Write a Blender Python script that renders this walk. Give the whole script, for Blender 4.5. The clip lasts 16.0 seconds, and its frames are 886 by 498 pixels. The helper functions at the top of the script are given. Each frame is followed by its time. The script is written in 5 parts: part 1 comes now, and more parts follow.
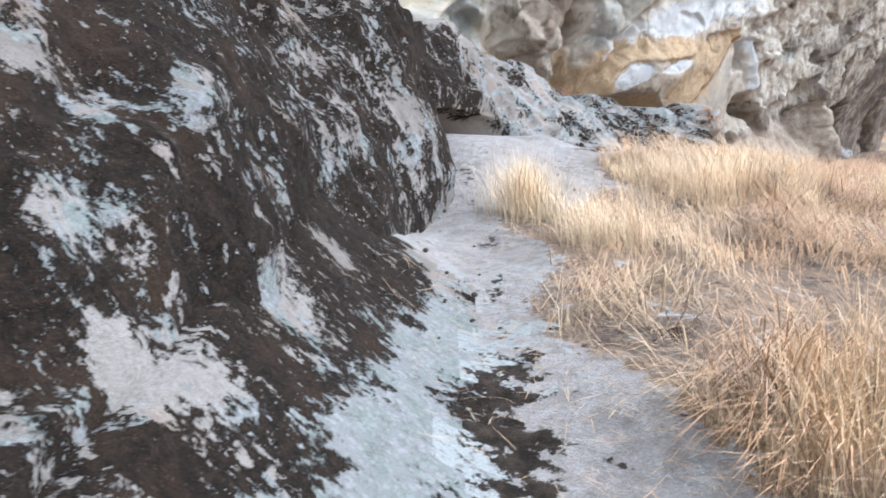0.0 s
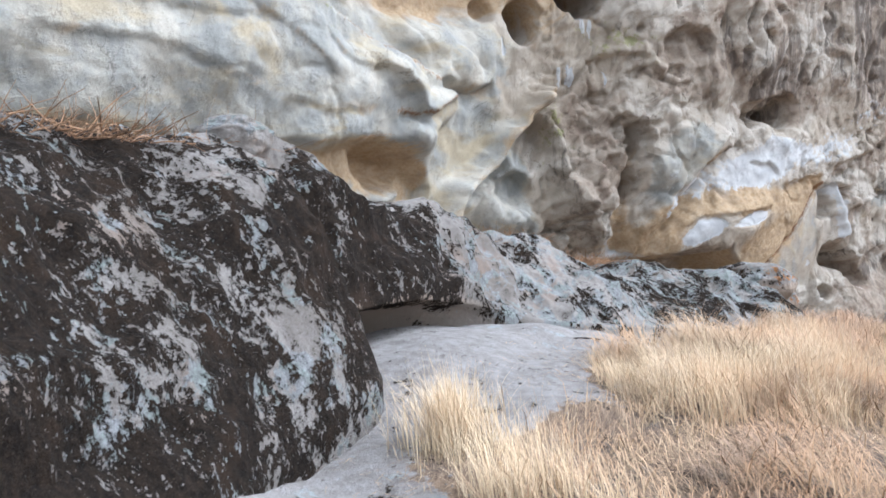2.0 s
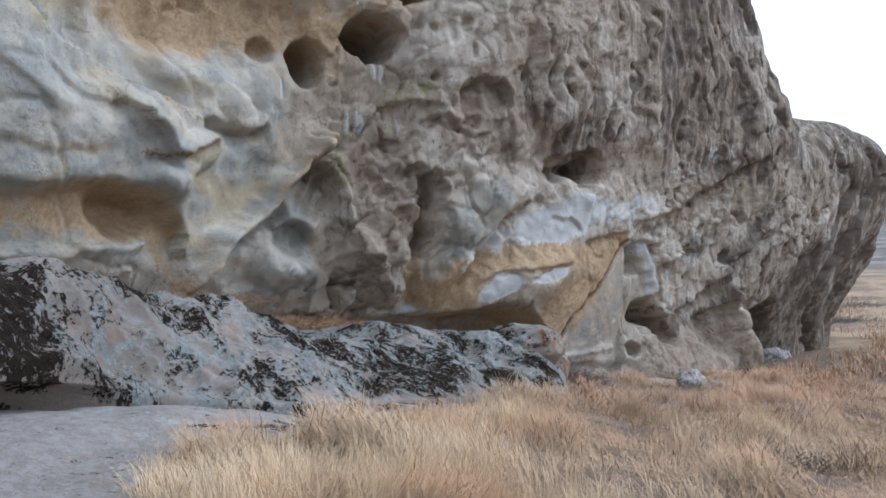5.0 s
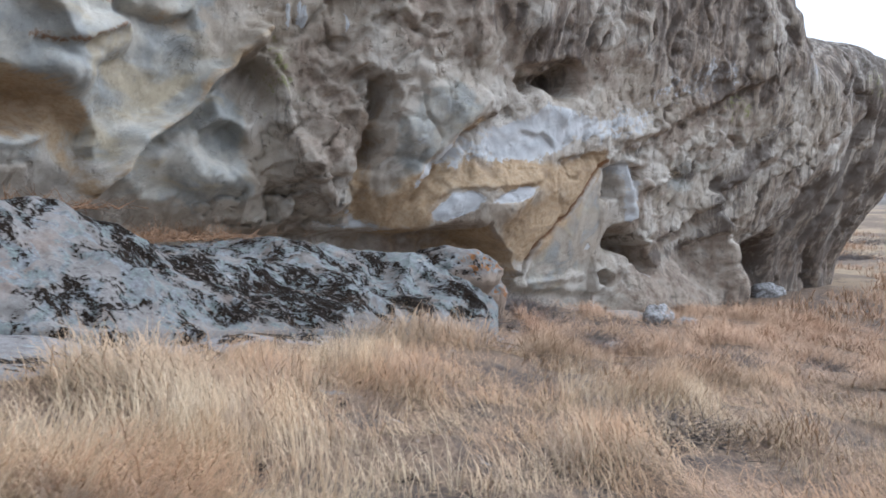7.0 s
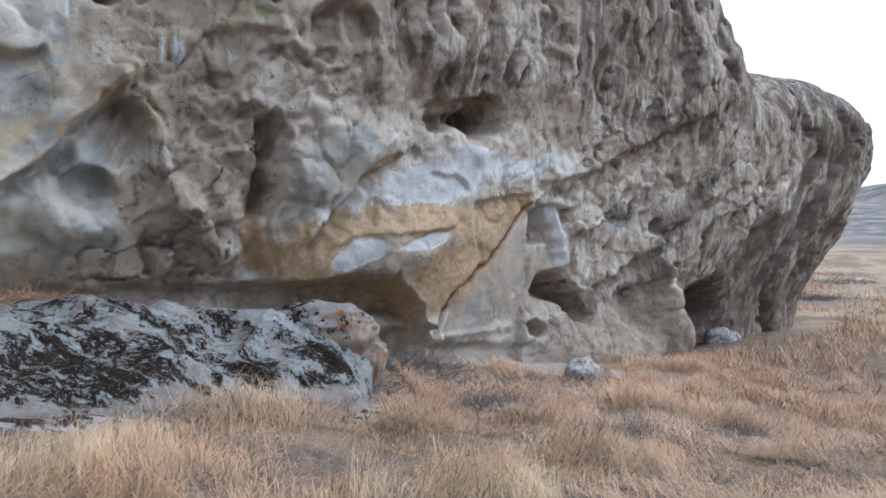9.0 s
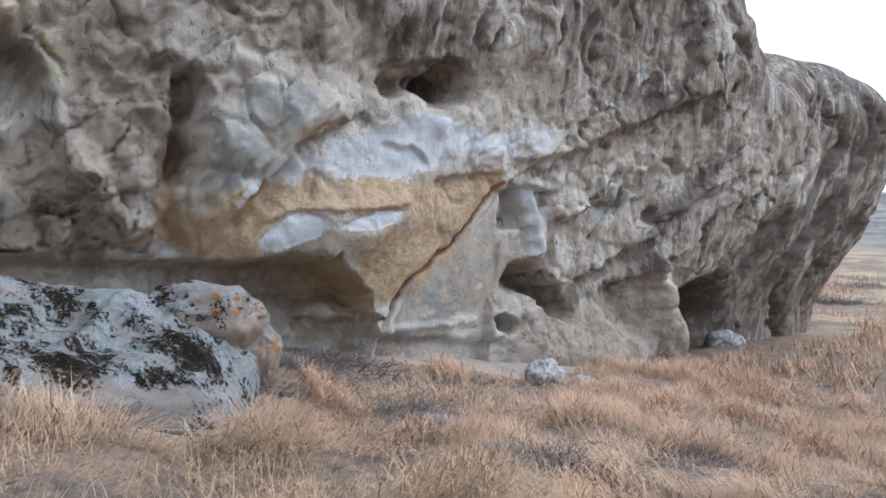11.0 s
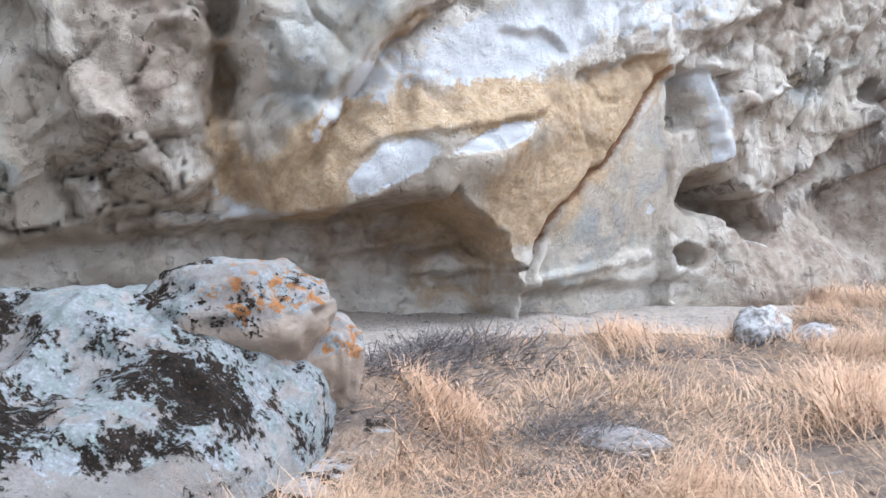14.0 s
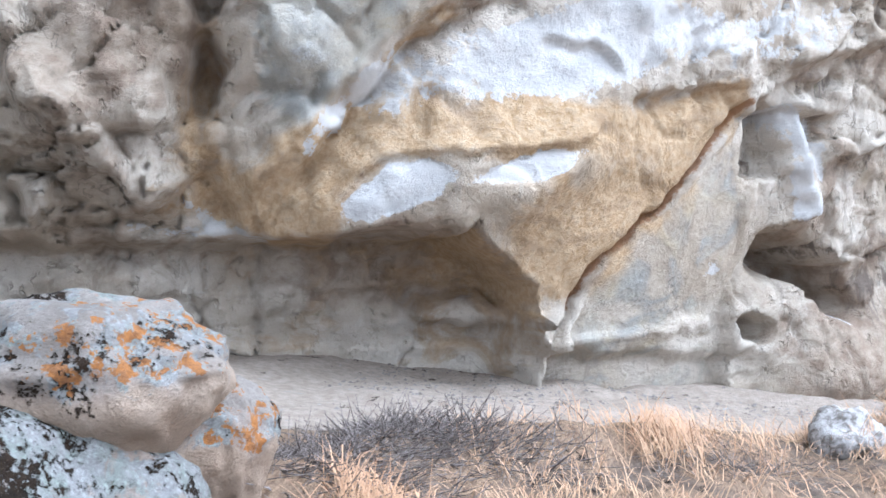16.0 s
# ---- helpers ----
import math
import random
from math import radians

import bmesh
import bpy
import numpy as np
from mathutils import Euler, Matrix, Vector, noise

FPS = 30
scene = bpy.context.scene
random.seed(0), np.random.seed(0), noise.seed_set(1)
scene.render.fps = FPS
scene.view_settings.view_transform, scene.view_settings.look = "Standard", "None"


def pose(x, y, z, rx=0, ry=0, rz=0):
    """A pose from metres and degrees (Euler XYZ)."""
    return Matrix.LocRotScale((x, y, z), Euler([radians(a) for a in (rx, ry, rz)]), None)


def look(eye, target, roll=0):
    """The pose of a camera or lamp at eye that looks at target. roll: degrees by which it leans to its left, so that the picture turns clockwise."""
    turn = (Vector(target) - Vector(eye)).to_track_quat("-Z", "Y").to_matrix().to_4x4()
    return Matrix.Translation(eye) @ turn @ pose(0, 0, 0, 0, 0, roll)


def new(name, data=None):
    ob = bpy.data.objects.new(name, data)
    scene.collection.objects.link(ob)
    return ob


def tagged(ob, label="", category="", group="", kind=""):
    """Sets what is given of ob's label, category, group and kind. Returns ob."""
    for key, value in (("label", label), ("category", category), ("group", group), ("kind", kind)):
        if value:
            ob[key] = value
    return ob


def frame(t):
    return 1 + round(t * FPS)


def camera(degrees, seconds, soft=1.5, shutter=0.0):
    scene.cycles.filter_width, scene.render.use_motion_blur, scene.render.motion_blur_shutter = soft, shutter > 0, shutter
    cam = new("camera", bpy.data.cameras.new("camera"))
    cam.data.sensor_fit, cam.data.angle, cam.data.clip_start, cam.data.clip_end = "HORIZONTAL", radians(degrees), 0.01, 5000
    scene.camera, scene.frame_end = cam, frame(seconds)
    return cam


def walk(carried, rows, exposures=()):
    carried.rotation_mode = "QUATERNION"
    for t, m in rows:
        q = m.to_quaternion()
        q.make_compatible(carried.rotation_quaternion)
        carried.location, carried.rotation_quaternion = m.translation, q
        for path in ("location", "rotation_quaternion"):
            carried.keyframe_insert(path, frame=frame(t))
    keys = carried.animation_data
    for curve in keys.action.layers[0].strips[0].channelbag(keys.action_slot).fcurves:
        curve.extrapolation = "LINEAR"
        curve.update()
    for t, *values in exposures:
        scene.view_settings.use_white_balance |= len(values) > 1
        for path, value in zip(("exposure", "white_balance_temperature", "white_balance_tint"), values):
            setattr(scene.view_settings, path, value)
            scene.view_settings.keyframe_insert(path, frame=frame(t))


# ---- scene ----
cam = camera(54.9, 16.0, soft=1.6, shutter=0.15)
METRES, EYE, TILT, LEAN, TURN = 15.0, 1.5, -10.5, 0.0, 0.0
ROWS = [
    (0.0, 0.0, 0.0, 0.0, 0.0, 0.0, -0.0),
    (0.5, 0.0174, 0.018, 0.0057, -3.85, 2.92, -0.65),
    (1.0, 0.0393, 0.0372, 0.0172, -1.89, 5.94, -1.57),
    (1.5, 0.0556, 0.054, 0.0225, 3.75, 8.28, -0.24),
    (2.0, 0.0732, 0.069, 0.0294, 7.64, 10.33, 1.38),
    (2.5, 0.102, 0.079, 0.0385, 8.93, 14.88, -0.1),
    (3.0, 0.1177, 0.0868, 0.0434, 7.58, 17.0, 0.72),
    (3.5, 0.1334, 0.1011, 0.0445, 2.97, 15.52, 2.15),
    (4.0, 0.1563, 0.11, 0.0471, -1.41, 14.16, 1.98),
    (6.5, 0.2611, 0.1996, 0.0589, 3.45, 9.34, 0.65),
    (7.0, 0.2857, 0.2223, 0.0665, 1.18, 7.38, -1.26),
    (7.5, 0.3139, 0.2399, 0.0695, -3.6, 7.39, -3.43),
    (8.0, 0.3393, 0.2634, 0.0737, -2.05, 8.32, -2.91),
    (8.5, 0.3589, 0.2864, 0.0814, -0.69, 9.38, -0.91),
    (9.0, 0.3767, 0.3059, 0.0849, 0.35, 10.45, -0.12),
    (9.5, 0.3968, 0.3355, 0.0877, 0.3, 10.37, -1.89),
    (12.0, 0.4691, 0.5007, 0.1106, 5.0, 8.33, -1.18),
    (12.5, 0.468, 0.5423, 0.118, 8.35, 6.12, -0.7),
    (13.0, 0.4598, 0.5804, 0.1251, 8.85, 5.27, -0.62),
    (13.5, 0.4493, 0.6219, 0.1306, 10.39, 5.56, 0.81),
    (14.0, 0.4367, 0.6536, 0.1367, 12.1, 4.99, 2.3),
    (14.5, 0.4309, 0.6772, 0.1377, 16.06, 4.15, 2.76),
    (15.0, 0.4294, 0.7135, 0.1434, 19.23, 5.28, -0.3),
    (15.5, 0.4316, 0.741, 0.1492, 15.63, 6.66, -1.72),
    (16.0, 0.4432, 0.7696, 0.1536, 15.62, 7.33, -3.1),
]
KELVIN = 5460
EXPOSURES = [(0.0, 1.75), (0.5, 1.65), (1.0, 1.38), (1.5, 1.28), (2.5, 1.8), (3.0, 1.5), (3.5, 1.15), (4.0, 0.6), (6.5, 0.95), (7.0, 0.88), (8.0, 0.7), (9.0, 0.9), (12.0, 1.15), (12.5, 1.3), (13.0, 1.35), (13.5, 1.75), (14.5, 1.8), (16.0, 1.95)]
walk(cam, [(t, pose(0, 0, EYE, TILT, LEAN, TURN) @ pose(METRES * x, METRES * y, METRES * z, 90 + pitch, roll, yaw)) for t, x, y, z, yaw, pitch, roll in ROWS],
     [(t, stops, KELVIN - 30 * min(t, 8.0), 10) for t, stops in EXPOSURES])

# ---- world, sun and exposure ----
world = bpy.data.worlds.new("overcast_sky")
scene.world = world
world.use_nodes = True
wn = world.node_tree.nodes
wl = world.node_tree.links
sky = wn.new("ShaderNodeTexSky")
sky.sky_type, sky.sun_disc = "NISHITA", False
sky.sun_elevation, sky.sun_rotation = radians(50), radians(72)
sky.air_density, sky.dust_density, sky.ozone_density = 1.0, 3.0, 1.0
soften = wn.new("ShaderNodeHueSaturation")
soften.inputs["Saturation"].default_value = 0.05
wl.new(sky.outputs["Color"], soften.inputs["Color"])
wl.new(soften.outputs["Color"], wn["Background"].inputs["Color"])
wn["Background"].inputs["Strength"].default_value = 0.15

sun = new("sun", bpy.data.lights.new("sun", "SUN"))
sun.data.energy, sun.data.angle, sun.data.color = 0.6, radians(60), (1.0, 0.95, 0.88)
sun.matrix_world = look((8, -4, 13), (0, 0, 0))


# ---- materials ----
class Nodes:
    """A short hand for node materials."""

    def __init__(self, name, rough=0.9):
        self.m = bpy.data.materials.new(name)
        self.m.use_nodes = True
        self.t = self.m.node_tree
        self.bsdf = self.t.nodes["Principled BSDF"]
        self.bsdf.inputs["Roughness"].default_value = rough
        self.bsdf.inputs["Specular IOR Level"].default_value = 0.12
        self.where = self.t.nodes.new("ShaderNodeTexCoord").outputs["Object"]

    def put(self, socket, value):
        if isinstance(value, bpy.types.NodeSocket):
            self.t.links.new(value, socket)
        elif isinstance(value, tuple) and len(value) == 3 and socket.type == "RGBA":
            socket.default_value = (*value, 1)
        else:
            socket.default_value = value

    def noise(self, scale, detail=5.0, rough=0.6, squash=(1, 1, 1), warp=0.0, coord=None):
        m = self.t.nodes.new("ShaderNodeMapping")
        m.inputs["Scale"].default_value = squash
        self.t.links.new(coord or self.where, m.inputs["Vector"])
        n = self.t.nodes.new("ShaderNodeTexNoise")
        n.inputs["Scale"].default_value, n.inputs["Detail"].default_value = scale, detail
        n.inputs["Roughness"].default_value, n.inputs["Distortion"].default_value = rough, warp
        self.t.links.new(m.outputs["Vector"], n.inputs["Vector"])
        return n.outputs["Fac"]

    def cells(self, scale, feature="F1", squash=(1, 1, 1)):
        m = self.t.nodes.new("ShaderNodeMapping")
        m.inputs["Scale"].default_value = squash
        self.t.links.new(self.where, m.inputs["Vector"])
        n = self.t.nodes.new("ShaderNodeTexVoronoi")
        n.feature = feature
        n.inputs["Scale"].default_value = scale
        self.t.links.new(m.outputs["Vector"], n.inputs["Vector"])
        return n.outputs["Distance"]

    def attr(self, name):
        n = self.t.nodes.new("ShaderNodeAttribute")
        n.attribute_name = name
        return n.outputs["Fac"]

    def ramp(self, fac, lo, hi, a=0.0, b=1.0):
        n = self.t.nodes.new("ShaderNodeMapRange")
        n.interpolation_type = "SMOOTHSTEP"
        for key, v in (("Value", fac), ("From Min", lo), ("From Max", hi), ("To Min", a), ("To Max", b)):
            self.put(n.inputs[key], v)
        return n.outputs["Result"]

    def math(self, op, a, b=0.0):
        n = self.t.nodes.new("ShaderNodeMath")
        n.operation = op
        self.put(n.inputs[0], a)
        self.put(n.inputs[1], b)
        return n.outputs[0]

    def mix(self, fac, a, b, mode="MIX"):
        n = self.t.nodes.new("ShaderNodeMix")
        n.data_type, n.blend_type = "RGBA", mode
        self.put(n.inputs["Factor"], fac)
        self.put(n.inputs["A"], a)
        self.put(n.inputs["B"], b)
        return n.outputs["Result"]

    def bump(self, height, distance=0.01, strength=1.0, normal=None):
        n = self.t.nodes.new("ShaderNodeBump")
        n.inputs["Strength"].default_value, n.inputs["Distance"].default_value = strength, distance
        self.put(n.inputs["Height"], height)
        if normal is not None:
            self.put(n.inputs["Normal"], normal)
        return n.outputs["Normal"]

    def done(self, colour, normal=None, rough=None):
        self.put(self.bsdf.inputs["Base Color"], colour)
        if normal is not None:
            self.put(self.bsdf.inputs["Normal"], normal)
        if rough is not None:
            self.put(self.bsdf.inputs["Roughness"], rough)
        return self.m


def cliff_material():
    k = Nodes("weathered_sandstone", 0.92)
    big = k.noise(0.42, 5, 0.6)
    mid = k.noise(1.5, 6, 0.6, squash=(1, 1, 1.3), warp=0.9)
    fine = k.noise(14, 6, 0.7)
    grit = k.noise(70, 4, 0.7)
    streak = k.noise(2.6, 7, 0.7, squash=(1.6, 1.6, 0.3), warp=0.6)
    c = k.mix(k.ramp(big, 0.38, 0.62), (0.43, 0.365, 0.285), (0.56, 0.51, 0.435))
    c = k.mix(k.ramp(mid, 0.5, 0.68, 0, 0.55), c, (0.26, 0.21, 0.16))
    c = k.mix(k.ramp(streak, 0.58, 0.74, 0, 0.4), c, (0.54, 0.515, 0.465))
    c = k.mix(k.ramp(streak, 0.32, 0.44, 0.4, 0.0), c, (0.22, 0.18, 0.145))
    # brown weathered skin, and the brown of niches, brows and the shelter's back
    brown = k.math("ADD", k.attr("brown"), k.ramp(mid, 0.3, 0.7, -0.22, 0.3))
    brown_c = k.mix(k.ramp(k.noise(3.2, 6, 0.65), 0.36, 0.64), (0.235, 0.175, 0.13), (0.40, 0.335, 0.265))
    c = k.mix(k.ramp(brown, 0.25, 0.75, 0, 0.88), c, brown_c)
    # pale scoured stone
    pale = k.math("ADD", k.attr("pale"), k.ramp(mid, 0.3, 0.7, -0.28, 0.28))
    pale_c = k.mix(k.ramp(k.noise(1.3, 6, 0.65), 0.36, 0.62), (0.50, 0.465, 0.39), (0.335, 0.335, 0.31))
    pale_c = k.mix(k.ramp(k.noise(0.8, 5, 0.6, squash=(1, 1, 2.0), warp=0.5), 0.5, 0.68, 0, 0.75), pale_c, (0.47, 0.385, 0.25))
    pale_c = k.mix(k.ramp(k.noise(4.5, 6, 0.7), 0.56, 0.72, 0, 0.45), pale_c, (0.245, 0.235, 0.215))
    c = k.mix(k.ramp(pale, 0.3, 0.7), c, pale_c)
    # ochre beds
    ochre = k.math("ADD", k.attr("ochre"), k.ramp(mid, 0.3, 0.7, -0.25, 0.25))
    ochre_c = k.mix(k.ramp(fine, 0.35, 0.65), (0.40, 0.27, 0.145), (0.53, 0.40, 0.255))
    ochre_c = k.mix(k.ramp(k.noise(2.1, 5, 0.65, squash=(1, 1, 1.8)), 0.5, 0.68, 0, 0.7), ochre_c, (0.30, 0.21, 0.13))
    c = k.mix(k.ramp(ochre, 0.3, 0.8, 0, 0.92), c, ochre_c)
    # white mineral crust
    white = k.math("ADD", k.attr("white"), k.ramp(k.noise(5, 6, 0.7), 0.3, 0.7, -0.3, 0.3))
    c = k.mix(k.ramp(white, 0.42, 0.58, 0, 0.92), c, k.mix(k.ramp(mid, 0.35, 0.65), (0.58, 0.58, 0.57), (0.47, 0.475, 0.475)))
    # dark water streaks and black lichen, plus shade painted into holes, pits and hollows
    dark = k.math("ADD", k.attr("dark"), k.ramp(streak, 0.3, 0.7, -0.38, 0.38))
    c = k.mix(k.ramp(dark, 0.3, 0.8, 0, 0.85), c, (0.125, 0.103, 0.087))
    # green lichen
    green = k.math("ADD", k.attr("green"), k.ramp(k.noise(6, 6, 0.75), 0.3, 0.7, -0.5, 0.4))
    c = k.mix(k.ramp(green, 0.3, 0.6, 0, 0.7), c, (0.27, 0.28, 0.10))
    # iron stain along the seams
    c = k.mix(k.ramp(k.math("ADD", k.attr("rust"), k.ramp(fine, 0.3, 0.7, -0.3, 0.2)), 0.25, 0.7, 0, 0.85), c, (0.25, 0.12, 0.05))
    c = k.mix(k.math("MULTIPLY", k.ramp(fine, 0.52, 0.72, 0, 0.3), k.ramp(k.attr("white"), 0.2, 0.6, 1.0, 0.15)), c, (0.20, 0.17, 0.14))
    c = k.mix(k.ramp(grit, 0.3, 0.7, 0, 0.22), c, k.mix(1.0, c, (0.55, 0.53, 0.5), "MULTIPLY"))
    clean = k.ramp(k.math("ADD", k.attr("ochre"), k.attr("white")), 0.15, 0.7, 1.0, 0.2)
    crack = k.ramp(k.math("ABSOLUTE", k.math("SUBTRACT", k.noise(1.5, 5, 0.55, warp=0.5), 0.5)), 0.0, 0.010, 1.0, 0.0)
    crack = k.math("MULTIPLY", k.math("MULTIPLY", crack, clean), k.ramp(k.noise(0.8, 3, 0.5), 0.5, 0.62))
    c = k.mix(k.math("MULTIPLY", crack, 0.5), c, (0.12, 0.10, 0.085))
    pit = k.ramp(k.noise(7.5, 4, 0.6, squash=(1, 1, 0.7)), 0.60, 0.68)
    h = k.math("ADD", k.math("MULTIPLY", mid, 0.5), k.math("ADD", k.math("MULTIPLY", fine, 0.5), k.math("MULTIPLY", grit, 0.16)))
    h = k.math("SUBTRACT", h, k.math("MULTIPLY", pit, k.math("MULTIPLY", clean, k.ramp(k.attr("pale"), 0.1, 0.5, 0.45, 0.05))))
    rough_zone = k.math("MULTIPLY", k.ramp(k.attr("pale"), 0.2, 0.9, 1.0, 0.65), k.ramp(k.attr("white"), 0.2, 0.8, 1.0, 0.55))
    n = k.bump(k.math("MULTIPLY", h, rough_zone), 0.09, 1.0)
    return k.done(c, n)


def outcrop_material():
    k = Nodes("lichen_rock", 0.95)
    big = k.noise(0.9, 5, 0.6)
    mid = k.noise(4.0, 7, 0.7, warp=0.5)
    broad = k.noise(2.1, 8, 0.7, squash=(0.9, 1.15, 0.9), warp=0.3)
    fine = k.noise(26, 6, 0.75)
    grit = k.noise(110, 4, 0.7)
    bare = k.mix(k.ramp(big, 0.35, 0.65), (0.21, 0.187, 0.165), (0.32, 0.295, 0.27))
    bare = k.mix(k.ramp(fine, 0.42, 0.7, 0, 0.6), bare, (0.20, 0.175, 0.15))
    bare = k.mix(k.ramp(k.noise(1.6, 6, 0.7), 0.52, 0.66, 0, 0.6), bare, (0.30, 0.225, 0.175))
    bare = k.mix(k.attr("tan"), bare, k.mix(k.ramp(big, 0.4, 0.6), (0.40, 0.325, 0.255), (0.33, 0.25, 0.185)))
    # pale crust lichen
    crust = k.math("ADD", k.attr("crust"), k.ramp(mid, 0.28, 0.72, -0.55, 0.55))
    crust_c = k.mix(k.ramp(k.noise(9, 5, 0.6), 0.4, 0.62), (0.315, 0.32, 0.32), (0.255, 0.29, 0.265))
    crust_c = k.mix(k.ramp(fine, 0.5, 0.66, 0, 0.8), crust_c, (0.13, 0.12, 0.115))
    crust_c = k.mix(k.ramp(k.cells(38), 0.25, 0.5, 0.0, 0.4), crust_c, (0.17, 0.165, 0.16))
    c = k.mix(k.ramp(crust, 0.42, 0.56), bare, crust_c)
    # black-brown moss, broken by small flecks
    fleck = k.noise(15, 6, 0.72, squash=(0.85, 1.3, 0.85))
    moss = k.math("ADD", k.attr("moss"), k.ramp(broad, 0.3, 0.7, -0.65, 0.65))
    moss = k.math("SUBTRACT", moss, k.ramp(fleck, 0.52, 0.68, 0.0, 0.85))
    moss = k.math("ADD", moss, k.ramp(fine, 0.3, 0.7, -0.3, 0.3))
    moss = k.math("SUBTRACT", moss, k.ramp(k.noise(40, 4, 0.6), 0.60, 0.72, 0.0, 0.7))
    moss_f = k.ramp(moss, 0.44, 0.60)
    moss_c = k.mix(k.ramp(fine, 0.35, 0.7), (0.008, 0.0062, 0.005), (0.032, 0.022, 0.015))
    moss_c = k.mix(k.ramp(k.noise(2.6, 5, 0.65), 0.5, 0.68, 0, 0.55), moss_c, (0.046, 0.029, 0.018))
    moss_c = k.mix(k.ramp(grit, 0.56, 0.72, 0, 0.8), moss_c, (0.11, 0.083, 0.06))
    c = k.mix(moss_f, c, moss_c)
    # orange lichen
    orange = k.math("ADD", k.attr("orange"), k.ramp(k.noise(9, 6, 0.7), 0.3, 0.7, -0.6, 0.5))
    c = k.mix(k.ramp(orange, 0.5, 0.6), c, k.mix(k.ramp(fine, 0.4, 0.6), (0.37, 0.165, 0.055), (0.26, 0.13, 0.06)))
    c = k.mix(k.ramp(grit, 0.35, 0.7, 0, 0.3), c, k.mix(1.0, c, (0.5, 0.48, 0.46), "MULTIPLY"))
    h = k.math("ADD", k.math("MULTIPLY", fine, 0.6), k.math("ADD", k.math("MULTIPLY", grit, 0.22), k.math("MULTIPLY", moss_f, 0.4)))
    n = k.bump(k.math("ADD", h, k.math("MULTIPLY", mid, 0.5)), 0.04, 1.0)
    return k.done(c, n)


def ground_material():
    k = Nodes("dry_soil", 0.97)
    mid = k.noise(1.7, 6, 0.65, warp=0.4)
    fine = k.noise(11, 7, 0.72)
    grit = k.noise(90, 4, 0.75)
    thatch = k.noise(42, 5, 0.7, squash=(1, 0.25, 1), warp=1.2)
    soil = k.mix(k.ramp(fine, 0.35, 0.66), (0.09, 0.073, 0.062), (0.19, 0.15, 0.118))
    straw = k.mix(k.ramp(thatch, 0.35, 0.66), (0.15, 0.105, 0.075), (0.33, 0.24, 0.165))
    c = k.mix(k.ramp(mid, 0.36, 0.56), soil, straw)
    far = k.mix(k.ramp(k.noise(0.16, 7, 0.7), 0.44, 0.6), (0.42, 0.32, 0.21), (0.23, 0.175, 0.13))
    far = k.mix(k.ramp(k.noise(0.9, 6, 0.75), 0.52, 0.66, 0, 0.8), far, (0.15, 0.12, 0.095))
    c = k.mix(k.attr("far"), c, far)
    scrub = k.mix(k.ramp(k.noise(0.12, 8, 0.75), 0.42, 0.58), (0.29, 0.26, 0.23), (0.13, 0.125, 0.12))
    c = k.mix(k.attr("hill"), c, scrub)
    bare = k.math("ADD", k.attr("bare"), k.ramp(fine, 0.3, 0.7, -0.3, 0.3))
    dust = k.mix(k.ramp(fine, 0.36, 0.66), (0.25, 0.23, 0.215), (0.35, 0.33, 0.315))
    dust = k.mix(k.ramp(k.noise(5, 6, 0.7), 0.55, 0.72, 0, 0.8), dust, (0.20, 0.18, 0.165))
    dust = k.mix(k.attr("tan"), dust, k.mix(k.ramp(fine, 0.36, 0.66), (0.29, 0.245, 0.205), (0.39, 0.34, 0.29)))
    c = k.mix(k.ramp(bare, 0.35, 0.65), c, dust)
    crust = k.math("ADD", k.attr("crust"), k.ramp(k.noise(4.5, 6, 0.7, warp=0.6), 0.3, 0.7, -0.5, 0.5))
    lich = k.mix(k.ramp(k.noise(30, 5, 0.7), 0.5, 0.66, 0, 0.9), (0.34, 0.36, 0.355), (0.18, 0.165, 0.155))
    c = k.mix(k.ramp(crust, 0.42, 0.56), c, lich)
    moss = k.math("ADD", k.attr("moss"), k.ramp(k.noise(5, 7, 0.72), 0.3, 0.7, -0.6, 0.6))
    c = k.mix(k.ramp(moss, 0.45, 0.56), c, k.mix(k.ramp(fine, 0.35, 0.7), (0.014, 0.011, 0.008), (0.06, 0.045, 0.034)))
    c = k.mix(k.ramp(grit, 0.35, 0.7, 0, 0.45), c, k.mix(1.0, c, (0.5, 0.47, 0.44), "MULTIPLY"))
    h = k.math("ADD", k.math("MULTIPLY", fine, 0.7), k.math("ADD", k.math("MULTIPLY", grit, 0.3), k.math("MULTIPLY", mid, 0.6)))
    return k.done(c, k.bump(h, 0.04, 0.9))


def grass_material(name, low, high, third, shade=0.45, rusty=0.5):
    k = Nodes(name, 0.75)
    geo = k.t.nodes.new("ShaderNodeNewGeometry").outputs["Random Per Island"]
    patch = k.noise(0.7, 4, 0.6)
    c = k.mix(geo, low, high)
    c = k.mix(k.ramp(patch, 0.42, 0.62, 0, 0.8), c, third)
    c = k.mix(k.ramp(k.noise(2.4, 4, 0.6), 0.5, 0.68, 0, 0.6), c, (0.21, 0.155, 0.125))
    # shade low between the blades, painted as a darker root
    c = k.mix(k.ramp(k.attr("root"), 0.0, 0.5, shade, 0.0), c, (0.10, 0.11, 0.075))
    place = k.t.nodes.new("ShaderNodeSeparateXYZ")
    k.t.links.new(k.where, place.inputs[0])
    c = k.mix(k.ramp(place.outputs["Y"], 10.5, 15.0, 0, rusty), c, k.mix(geo, (0.34, 0.19, 0.115), (0.60, 0.39, 0.25)))
    k.bsdf.inputs["Specular IOR Level"].default_value = 0.3
    return k.done(c)


